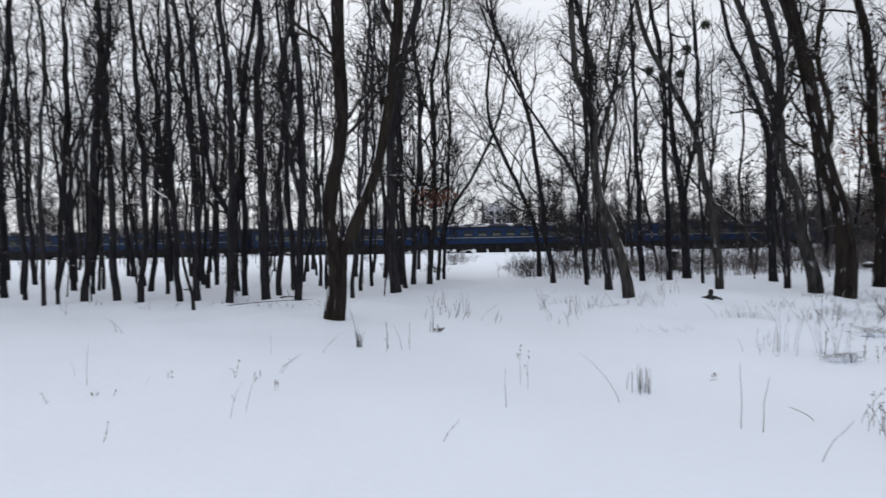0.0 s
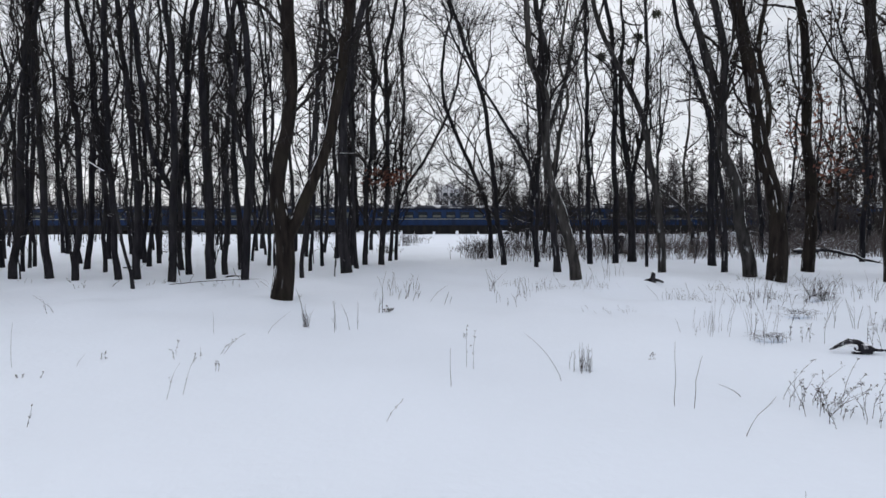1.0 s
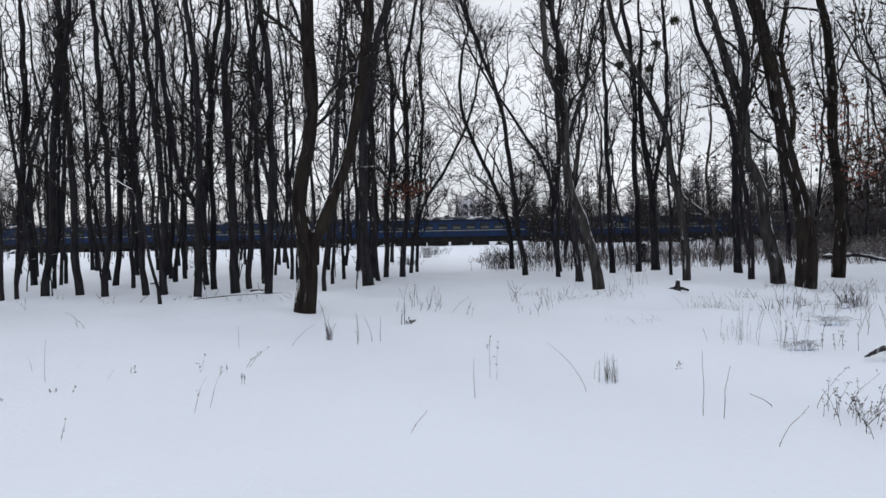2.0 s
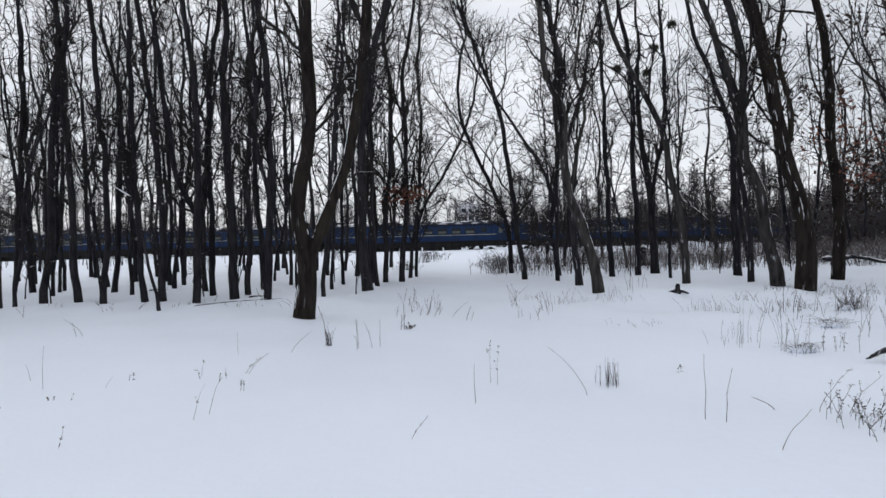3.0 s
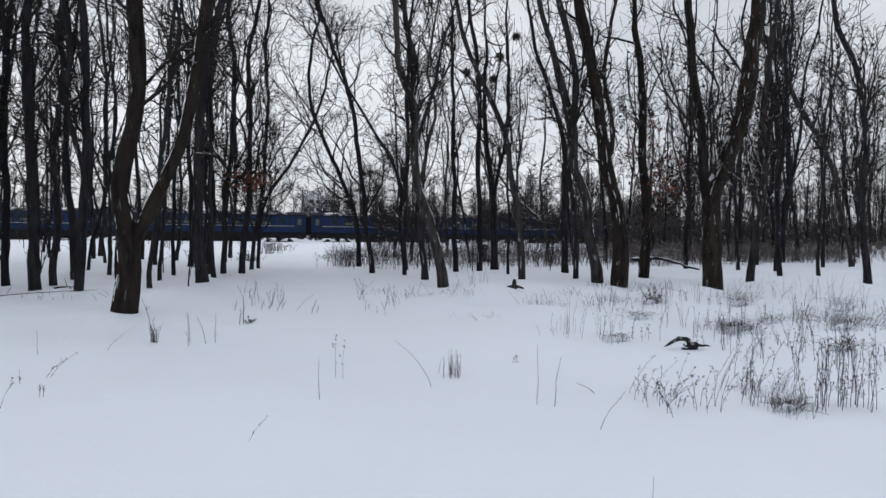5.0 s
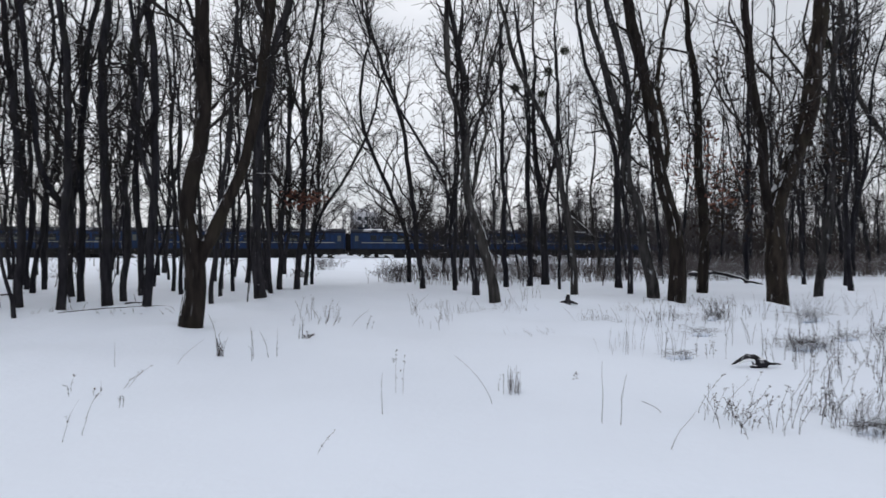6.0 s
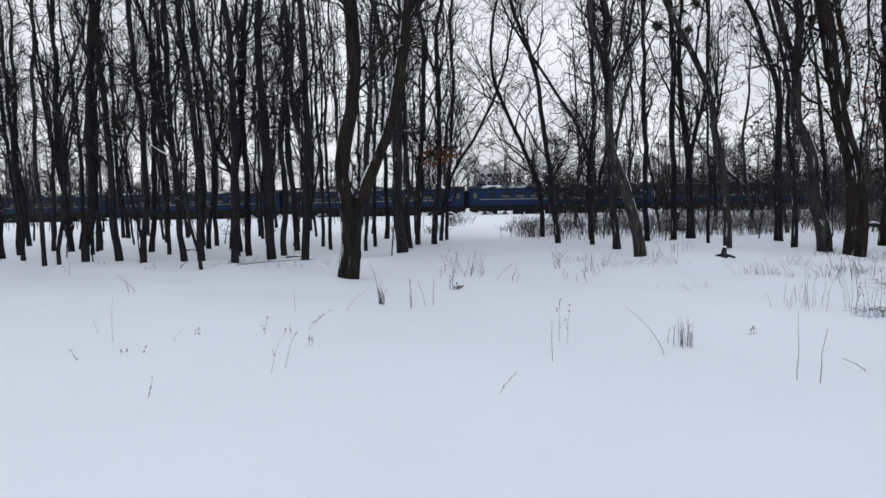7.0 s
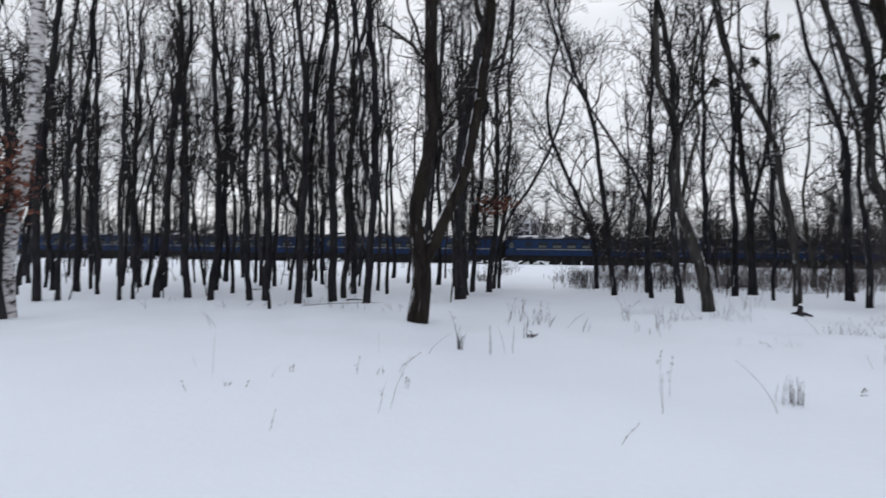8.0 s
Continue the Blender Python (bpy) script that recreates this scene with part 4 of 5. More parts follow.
# ---- undergrowth ----
def undergrowth():
    """A belt of dry stalks and saplings behind the front trees."""
    rng = np.random.default_rng(21)
    root = new("undergrowth")
    tagged(root, "belt of dry grey-brown stalks standing in snow", "undergrowth", kind="stuff")
    for name, count, seed in (("stalks", 5800, 0), ("thicket", 3700, 1)):
        if seed == 0:
            y = rng.uniform(20.4, 31, count)
            x = 3.0 + rng.uniform(0, 1, count) ** 0.9 * (1.25 * y)
        else:
            y = rng.uniform(19.8, 34, count)
            x = 7.0 + rng.uniform(0, 1, count) ** 0.8 * (1.35 * y)
        near = np.sin(1.7 * x + 0.6 * y) * np.sin(0.9 * x - 1.1 * y) + rng.normal(0, 0.35, count)
        keep = near > -0.35
        x, y = x[keep], y[keep]
        h = rng.uniform(0.35, 1.15, len(x)) * (0.75 + 0.3 * np.sin(1.9 * x + 0.7 * y) * np.sin(0.7 * x - 0.9 * y)) * (1.15 if seed else 1.0)
        edge = np.clip((x - 3.0) / 0.9, 0.35, 1)
        h = h * edge
        lean = rng.normal(0, 0.24, (len(x), 2))
        k = np.linspace(0, 1, 4)
        P = np.stack([x[:, None] + lean[:, :1] * h[:, None] * k**1.5 * 1.5, y[:, None] + lean[:, 1:] * h[:, None] * k**1.5 * 1.5,
                      ground_z(x, y)[:, None] - 0.05 + (h[:, None] + 0.05) * k], -1)
        R = np.repeat(np.linspace(0.009, 0.0048, 4)[None], len(x), 0)
        a, ra = sprout(P, R, 2, rng, 0.35, 0.24, 0.4, 0.7, 1, r_min=0.0045)
        v, q = joined([tubes(P, R, 3), tubes(a, ra, 3)])
        mesh_part(name, build_mesh(name, v, q, DRY_GRASS), root)


def bush(x, y, h, w, seed, gauge=1.0):
    rng = np.random.default_rng(seed)
    root = new("bush")
    root.location = (x, y, float(ground_z(x, y)))
    tagged(root, "bare arching bush standing in snow", "bush")
    n = 40
    k = np.linspace(0, 1, 7)
    foot = rng.normal(0, 0.5, (n, 2)) * np.array([w, w * 0.5])
    aim = rng.normal(0, 0.35, (n, 2)) + foot * 0.35 / w
    rise = h * rng.uniform(0.45, 1.0, (n, 1)) * np.exp(-0.35 * (foot[:, :1] / w) ** 2)
    P = np.stack([foot[:, :1] + aim[:, :1] * rise * k**1.6, foot[:, 1:] + aim[:, 1:] * rise * k**1.6, -0.05 + rise * np.sin(k * 1.75)], -1)
    P[:, 1:] += rng.normal(0, 0.015, P[:, 1:].shape)
    R = np.repeat(gauge * np.linspace(0.009, 0.004, 7)[None], n, 0)
    a, ra = sprout(P, R, 5, rng, 0.2, h * 0.3, 0.4, 0.7, 3, r_min=0.004 * gauge)
    v, q = joined([tubes(P, R, 4), tubes(a, ra, 3)])
    tagged(mesh_part("brushwood", build_mesh("brushwood", v, q, STALK), root), kind="stuff")


undergrowth()
bush(3.5, 22.6, 0.95, 0.9, 1)
bush(4.6, 23.2, 0.9, 0.8, 2)
bush(6.4, 22.4, 0.8, 0.9, 11)
bush(9.5, 23.0, 1.0, 1.1, 12)
bush(12.6, 22.0, 0.9, 1.1, 13)
bush(16.5, 22.5, 1.1, 1.3, 14)
bush(20.5, 23.0, 1.1, 1.4, 15)
bush(24.5, 22.0, 1.2, 1.4, 16)
bush(0.6, 33.0, 0.8, 0.7, 3)
bush(1.4, 38.0, 0.7, 0.8, 4)
bush(-0.3, 27.0, 0.5, 0.5, 5)
for k in range(10):
    y = 35 + 1.3 * (k * 7 % 10)
    bush(y * (0.7 + 0.018 * k), y, 3.3 + 0.25 * (k % 4), 1.5, 30 + k, 3.0)
weed_count = [0]


def weed(x, y, height, stalks, spread=0.12, lean=(0.0, 0.0), stray=0.2, heads=0.0, twigs=3, thick=0.0026, name="dry_weed", label="thin dry weed stalks standing in snow"):
    """A dry plant: stalks from one foot, side shoots and, where heads is set, seed heads."""
    weed_count[0] += 1
    rng = np.random.default_rng(3000 + weed_count[0])
    n = int(stalks * 1.7) if stalks > 9 else stalks
    if y > 9:
        stray, twigs = max(stray, 0.32), twigs + 2
    thick = thick * (0.6 if stalks > 9 else 0.85) * (1.5 if y > 9 else 1.0)
    f = rng.normal(0, spread, (n, 2)) * (n > 1)
    h = height * (rng.uniform(0.4, 1.0, n) if n > 1 else np.ones(1))
    tilt = np.array(lean)[None] + rng.normal(0, stray, (n, 2))
    k = np.linspace(0, 1, 6)
    z0 = ground_z(x + f[:, 0], y + f[:, 1]) - float(ground_z(x, y))
    P = np.stack([f[:, :1] + tilt[:, :1] * h[:, None] * k**1.8, f[:, 1:] + tilt[:, 1:] * h[:, None] * k**1.8, z0[:, None] - 0.05 + (h[:, None] + 0.05) * k], -1)
    P[:, 1:-1] += rng.normal(0, 0.0045, P[:, 1:-1].shape)
    R = np.repeat(np.linspace(thick, thick * 0.4, 6)[None], n, 0)
    root = new(name)
    root.location = (x, y, float(ground_z(x, y)))
    tagged(root, label, "weed", "dry weeds on the clearing")
    if n > 9:
        a, ra = sprout(P, R, max(twigs - 1, 1), rng, 0.35, height * 0.16, 0.6, 0.7, 3, r_min=thick * 0.4, out=0.5)
        v, q = joined([tubes(P, R, 4), tubes(a, ra, 3)])
        tagged(mesh_part("grass", build_mesh("grass", v, q, STALK), root), kind="stuff")
        return root
    for i in range(n):
        pieces, tips = [tubes(P[i:i + 1], R[i:i + 1], 5)], [P[i:i + 1, -1]]
        if twigs:
            a, ra = sprout(P[i:i + 1], R[i:i + 1], twigs, rng, 0.3, min(height * 0.2, 0.11), 0.6, 0.6, 3, r_min=thick * 0.3, out=0.6)
            pieces.append(tubes(a, ra, 4))
            tips.append(a[:, -1])
        v, q = joined(pieces)
        stalk = mesh_part("stalk", build_mesh("stalk", v, q, STALK), root)
        if heads:
            c = np.concatenate(tips)
            c = c[rng.uniform(0, 1, len(c)) < 0.6]
            at = rng.uniform(0.35, 1.0, 2) * 5
            c = np.concatenate([c[:5], [P[i, int(j)] + (P[i, min(int(j) + 1, 5)] - P[i, int(j)]) * (j % 1) for j in at]])
            for o in c:
                p = o + rng.normal(0, heads * 0.4, (3, 3))
                d = unit(rng.normal(0, 1, p.shape))
                seg = np.stack([p, p + d * heads * 0.5, p + d * heads], 1)
                rr = np.repeat(np.array([[0.3, 1.0, 0.2]]) * heads * rng.uniform(0.2, 0.42), 3, 0)
                v, q = tubes(seg, rr, 5)
                mesh_part("seed_head", build_mesh("seed_head", v, q, SEED), stalk)
    return root


SEED = bark_material("seed_head", (0.03, 0.024, 0.02), (0.08, 0.06, 0.045), (0.05, 0.04, 0.03), 0.5)
# single stalks and tufts across the clearing
weed(2.15, 5.62, 0.28, 16, 0.055, stray=0.06, thick=0.0045, name="grass_tuft", label="stiff upright tuft of dry grass in snow")
weed(2.52, 4.41, 0.54, 1, stray=0.01, twigs=0, thick=0.0034, name="dry_stalk", label="single straight dry stalk in snow")
weed(2.64, 4.32, 0.4, 1, lean=(0.12, 0), twigs=3, thick=0.0038, name="dry_stalk", label="single forked dry stalk in snow")
weed(1.81, 5.25, 0.48, 1, lean=(-0.75, 0.1), stray=0.02, twigs=0, thick=0.0032, name="dry_stalk", label="single dry stalk bent over the snow")
weed(1.02, 5.82, 0.45, 2, 0.05, heads=0.014, stray=0.05, thick=0.0022)
weed(0.7, 5.07, 0.37, 1, stray=0.01, twigs=0, thick=0.0036, name="dry_stalk", label="single straight dry stalk in snow")
weed(0.12, 4.25, 0.16, 1, lean=(0.6, 0), twigs=0, heads=0.012, thick=0.0022, name="dry_stalk", label="short slanting stalk with a seed head")
weed(-1.16, 8.48, 0.7, 2, 0.015, lean=(-0.14, 0), stray=0.1, thick=0.0056, twigs=3, name="woody_shoot", label="forked dark woody shoot in snow")
weed(-1.18, 8.45, 0.27, 12, 0.03, stray=0.22, thick=0.0055, name="grass_tuft", label="dark grass tuft round the foot of a shoot")
weed(-0.62, 8.12, 0.46, 5, 0.09, lean=(-0.16, 0), stray=0.12, thick=0.0042)
weed(-0.1, 9.48, 0.55, 2, 0.05, lean=(-0.1, 0), thick=0.005)
weed(0.06, 12.0, 0.55, 9, 0.25, stray=0.35, twigs=4, thick=0.003, name="low_shrub", label="low twiggy shrub poking out of snow")
weed(0.3, 12.1, 0.45, 9, 0.25, stray=0.35, twigs=4, thick=0.003, name="low_shrub", label="low twiggy shrub poking out of snow")
weed(0.5, 11.1, 0.3, 5, 0.2, lean=(0.4, 0), stray=0.3, thick=0.004, name="low_shrub", label="low twiggy shrub poking out of snow")
weed(1.0, 10.6, 0.35, 4, 0.15, lean=(0.4, 0), stray=0.2)
weed(2.26, 11.77, 0.5, 7, 0.12)
weed(2.45, 10.69, 0.34, 9, 0.2)
weed(2.9, 11.5, 0.4, 7, 0.18)
weed(3.6, 12.6, 0.35, 6, 0.2)
weed(4.6, 12.4, 0.4, 7, 0.2)
weed(5.2, 12.6, 0.45, 6, 0.15)
weed(5.67, 10.19, 0.36, 8, 0.15)
weed(4.67, 7.82, 0.35, 7, 0.2)
weed(4.3, 7.2, 0.25, 6, 0.2)
weed(4.89, 6.81, 0.52, 8, 0.14, heads=0.01)
weed(5.15, 7.3, 0.55, 6, 0.12)
weed(4.75, 7.5, 0.6, 5, 0.12)
weed(7.1, 9.6, 0.4, 8, 0.2)
weed(7.6, 10.4, 0.45, 9, 0.2)
weed(8.29, 10.06, 0.5, 22, 0.1, stray=0.2, thick=0.006, name="grass_tuft", label="dense dark grass tuft in snow")
weed(9.3, 10.3, 0.5, 9, 0.25)
weed(10.24, 9.62, 0.55, 18, 0.16, stray=0.15, name="grass_tuft", label="dense dark grass tuft in snow")
weed(10.9, 10.8, 0.6, 10, 0.3)
weed(11.6, 9.8, 0.6, 12, 0.3, heads=0.012)
weed(12.9, 9.4, 0.7, 12, 0.35, heads=0.012)
# stalks on the open snow
weed(-4.06, 6.45, 0.5, 1, lean=(0.06, 0), stray=0.01, twigs=0, name="dry_stalk", label="single straight dry stalk in snow")
weed(-4.5, 6.9, 0.2, 1, lean=(0.1, 0), twigs=1, thick=0.0022, name="dry_stalk", label="short thin stalk in snow")
weed(-3.33, 6.37, 0.14, 1, lean=(0.8, 0), twigs=1, thick=0.0022, name="dry_stalk", label="short slanting stalk in snow")
weed(-3.19, 6.68, 0.09, 2, 0.02, heads=0.012, name="dry_stalk", label="short stalk with a dark seed head")
weed(-2.39, 6.58, 0.2, 2, 0.06, heads=0.012, thick=0.0022)
weed(-2.1, 6.5, 0.2, 2, 0.05, heads=0.01, thick=0.0022)
weed(-1.89, 6.72, 0.24, 2, 0.03, lean=(1.0, 0), stray=0.08, heads=0.012, thick=0.003)
weed(-2.3, 7.74, 0.3, 1, stray=0.01, twigs=0, thick=0.0026, name="dry_stalk", label="single straight dry stalk in snow")
weed(-1.71, 5.97, 0.14, 2, 0.02, stray=0.05, twigs=1, heads=0.012, thick=0.0036)
weed(-1.77, 5.24, 0.34, 1, lean=(0.35, 0), stray=0.02, twigs=1, heads=0.01, thick=0.0026, name="dry_stalk", label="thin bowed stalk in snow")
weed(-1.86, 5.09, 0.3, 1, lean=(0.5, 0.1), twigs=1, heads=0.01, thick=0.0022, name="dry_stalk", label="thin bowed stalk in snow")
weed(-2.65, 4.47, 0.18, 1, lean=(0.6, 0), twigs=1, heads=0.012, thick=0.0022, name="dry_stalk", label="thin bowed stalk in snow")
weed(-3.7, 6.0, 0.07, 2, 0.05, heads=0.012, thick=0.0022)
weed(-3.45, 5.95, 0.06, 1, heads=0.012, thick=0.0022)
weed(-4.0, 5.7, 0.12, 1, heads=0.012, thick=0.0022)
weed(-1.61, 7.89, 0.3, 1, lean=(1.05, 0), stray=0.03, twigs=0, thick=0.0034, name="dry_stalk", label="thin slanting stalk in snow")
weed(2.16, 2.44, 0.27, 1, stray=0.01, twigs=0, thick=0.0022, name="dry_stalk", label="single straight dry stalk in snow")
weed(0.04, 9.6, 0.12, 6, 0.03, heads=0.02, stray=0.4, name="grass_tuft", label="small dark grass tuft in snow")
weed(3.05, 5.9, 0.1, 2, 0.03, heads=0.015, thick=0.0022)
weed(2.68, 3.7, 0.27, 1, lean=(0.9, 0.1), stray=0.03, twigs=1, thick=0.0034, name="dry_stalk", label="thick slanting stalk in snow")
weed(3.25, 4.6, 0.12, 1, lean=(-1.4, 0), twigs=1, thick=0.005, name="dry_stalk", label="fallen twig resting on snow")
weed(-5.6, 9.8, 0.35, 2, 0.05, lean=(-0.3, 0))
weed(-9.0, 13.5, 0.5, 2, 0.05, lean=(-0.4, 0))
# low tufts along the edge of the wood and among the mounds
edge = np.random.default_rng(52)
for k in range(16):
    x = edge.uniform(-9.5, -2.6)
    weed(x, 14.2 - 0.08 * (x + 6) + edge.normal(0, 0.5), edge.uniform(0.1, 0.22), int(edge.integers(2, 5)), 0.12, lean=(edge.normal(0, 0.4), 0), stray=0.4, twigs=2, thick=0.004, name="dry_stalk", label="short twigs poking out of snow at the wood's edge")
for k in range(20):
    y = edge.uniform(9.2, 13.6)
    weed(edge.uniform(0.12, 0.9) ** 0.7 * 0.95 * y, y, edge.uniform(0.1, 0.3), int(edge.integers(10, 15)), 0.2, lean=(edge.normal(0.05, 0.25), 0), stray=0.45, twigs=1, thick=0.003, name="grass_tuft", label="low grey tuft of dry grass in snow")
# the thick stand of weeds
stand = np.random.default_rng(44)
TALL = "tall brown weeds with dark seed heads in snow"
for k in range(30):
    u = stand.uniform(0, 1)
    x = 3.3 + 1.7 * u + stand.normal(0, 0.1)
    y = 3.85 + 0.75 * stand.uniform(0, 1)
    weed(x, y, 0.26 + 0.14 * u + stand.uniform(-0.06, 0.1), int(stand.integers(1, 4)), 0.06, lean=(stand.normal(0.3, 0.32), stand.normal(0, 0.15)), heads=0.011, twigs=4, thick=0.0028, label=TALL)
for x, y, h in ((4.92, 3.72, 0.64), (5.08, 3.7, 0.76), (5.29, 3.75, 0.58), (5.4, 3.62, 0.78), (5.7, 4.1, 0.7), (5.95, 4.3, 0.8), (6.3, 4.6, 0.72), (5.6, 4.5, 0.6), (6.7, 4.8, 0.8),
                (5.05, 3.80, 0.66), (5.13, 3.81, 0.72), (5.10, 3.72, 0.62), (5.29, 3.71, 0.58), (5.33, 3.67, 0.66), (5.43, 3.69, 0.72), (5.41, 3.63, 0.60), 
                (4.7, 4.3, 0.5), (7.2, 5.2, 0.75), (5.05, 4.6, 0.5), (6.1, 5.3, 0.65), (4.45, 3.95, 0.42)):
    weed(x, y, h, int(stand.integers(2, 4)), 0.06, lean=(stand.normal(0.03, 0.06), 0), stray=0.05, heads=0.012, twigs=7, thick=0.0036, label=TALL)
for k in range(30):
    x, y = stand.uniform(5.4, 10.5), stand.uniform(4.4, 7.6)
    weed(x, y, stand.uniform(0.3, 0.65), int(stand.integers(2, 6)), 0.12, lean=(stand.normal(0.05, 0.15), 0), heads=0.013, twigs=4, thick=0.0034, label=TALL)
for k in range(16):
    x, y = stand.uniform(6.3, 12.5), stand.uniform(6.5, 9.5)
    weed(x, y, stand.uniform(0.25, 0.5), int(stand.integers(4, 9)), 0.2, stray=0.2, twigs=2, thick=0.004)
for x, y in ((4.63, 3.72), (4.75, 3.95), (7.09, 6.78), (7.5, 6.9)):
    weed(x, y, 0.24, 26, 0.09, stray=0.25, thick=0.0025, name="grass_tuft", label="dense dark grass tuft in snow")
weed(9.17, 7.31, 0.30, 40, 0.16, lean=(0.7, 0), stray=0.2, twigs=2, thick=0.0026, name="grass_tuft", label="slanting grey clump of dry grass in snow")
weed(9.56, 6.77, 0.26, 60, 0.30, lean=(1.0, 0), stray=0.2, twigs=2, thick=0.0026, name="grass_tuft", label="slanting grey clump of dry grass in snow")
weed(9.90, 6.78, 0.30, 60, 0.30, lean=(0.9, 0), stray=0.2, twigs=2, thick=0.0026, name="grass_tuft", label="slanting grey clump of dry grass in snow")
weed(7.01, 6.93, 0.22, 40, 0.16, lean=(-0.1, 0), stray=0.2, twigs=2, thick=0.0026, name="grass_tuft", label="dense dark grass tuft in snow")
weed(7.35, 6.82, 0.16, 30, 0.22, lean=(0.1, 0), stray=0.2, twigs=2, thick=0.0026, name="grass_tuft", label="dense dark grass tuft in snow")
weed(8.88, 6.55, 0.40, 20, 0.20, lean=(0.2, 0), stray=0.2, twigs=2, thick=0.0026, name="grass_tuft", label="dense dark grass tuft in snow")
weed(5.19, 4.27, 0.22, 22, 0.08, lean=(0.8, 0), stray=0.2, twigs=2, thick=0.002, name="grass_tuft", label="slanting grey clump of dry grass in snow")
weed(4.79, 3.84, 0.20, 26, 0.06, lean=(0.4, 0), stray=0.2, twigs=2, thick=0.002, name="grass_tuft", label="slanting grey clump of dry grass in snow")
weed(4.96, 3.87, 0.16, 20, 0.06, lean=(0.3, 0), stray=0.2, twigs=2, thick=0.002, name="grass_tuft", label="slanting grey clump of dry grass in snow")
weed(4.77, 4.40, 0.14, 14, 0.05, lean=(0.3, 0), stray=0.2, twigs=2, thick=0.002, name="grass_tuft", label="slanting grey clump of dry grass in snow")
weed(4.84, 4.24, 0.14, 10, 0.05, lean=(0.7, 0), stray=0.2, twigs=2, thick=0.002, name="grass_tuft", label="slanting grey clump of dry grass in snow")


def snowy_tuft(x, y, h, w, seed):
    """Grass pressed down by snow, on a low mound."""
    rng = np.random.default_rng(seed)
    root = new("snowy_tuft")
    root.location = (x, y, float(ground_z(x, y)))
    tagged(root, "dry grass clump bowed over a mound of snow", "grass clump", "snowy grass clumps")
    n = 60
    k = np.linspace(0, 1, 5)
    foot = rng.normal(0, 0.45, (n, 2)) * np.array([w, w * 0.6])
    aim = rng.normal(0, 0.8, (n, 2))
    rise = h * rng.uniform(0.5, 1.1, (n, 1))
    P = np.stack([foot[:, :1] + aim[:, :1] * h * k**1.5, foot[:, 1:] + aim[:, 1:] * h * k**1.5, -0.04 + rise * np.sin(k * 2.0)], -1)
    v, q = tubes(P, np.repeat(np.linspace(0.0022, 0.0013, 5)[None], n, 0), 3)
    tagged(mesh_part("grass", build_mesh("grass", v, q, STALK), root), kind="stuff")
    L = np.stack([np.linspace(-w, w, 9), rng.normal(0, 0.02, 9), h * (0.02 + 0.12 * np.sin(np.linspace(0.15, 3.0, 9)))], -1)[None]
    R = (h * 0.3 * np.sin(np.linspace(0.12, 3.02, 9)) * rng.uniform(0.7, 1.1, 9))[None]
    v, q = tubes(L, R, 10)
    v += rng.normal(0, 0.006, v.shape)
    mesh_part("snow_mound", build_mesh("snow_mound", v, q, SNOW), root, "low mound of snow at its foot")


for k, (x, y, h, w) in enumerate(((7.05, 6.75, 0.24, 0.2), (7.45, 6.95, 0.2, 0.25), (9.1, 6.5, 0.26, 0.3), (4.68, 3.8, 0.14, 0.13), (10.24, 9.6, 0.3, 0.2), (8.2, 10.0, 0.28, 0.14),
                                 (5.0, 6.75, 0.16, 0.2), (11.4, 8.2, 0.3, 0.3), (8.6, 7.4, 0.2, 0.22), (6.4, 8.1, 0.18, 0.2), (7.7, 5.5, 0.2, 0.2))):
    snowy_tuft(x, y, h, w, 700 + k)


# ---- fallen wood ----
def fallen_branch(x, y, turn, rows, radius, name, label, forks=2, snow=True):
    rng = np.random.default_rng(int(1000 * abs(x + y)))
    root = new(name)
    root.matrix_basis = pose(x, y, float(ground_z(x, y)), 0, 0, turn)
    tagged(root, label, "branch")
    P = np.array(rows, float)[None]
    t = np.linspace(0, P.shape[1] - 1, 14)
    i = np.minimum(t.astype(int), P.shape[1] - 2)
    f = (t - i)[:, None]
    C = (P[0, i] * (1 - f) + P[0, i + 1] * f)[None]
    C = C + rng.normal(0, radius * 0.18, C.shape)
    R = (radius * np.linspace(1, 0.35, 14) * (1 + 0.15 * np.sin(np.arange(14) * 1.9)))[None]
    R[0, 0], R[0, -1] = R[0, 0] * 0.4, R[0, -1] * 0.3
    a, ra = sprout(C, R, forks, rng, 0.2, 0.3 + radius * 3, 0.15, 0.6, 5)
    v, q = joined([tubes(C, R, 9), tubes(a, ra, 6)])
    mesh_part("wood", build_mesh("wood", v, q, BARK), root)
    if snow:
        S = C.copy()
        S[..., 2] += R * 0.75
        W = R * 0.75 * (0.8 + 0.3 * np.sin(np.arange(14) * 0.9))
        W[0, 0] = W[0, -1] = 0.004
        v, q = tubes(S, W, 8)
        v[:, 2] = S.reshape(-1, 3)[np.repeat(np.arange(14), 8), 2] + (v[:, 2] - S.reshape(-1, 3)[np.repeat(np.arange(14), 8), 2]) * 0.6
        mesh_part("snow_ridge", build_mesh("snow_ridge", v, q, SNOW_CAP), root, "ridge of snow along the top")
    return root


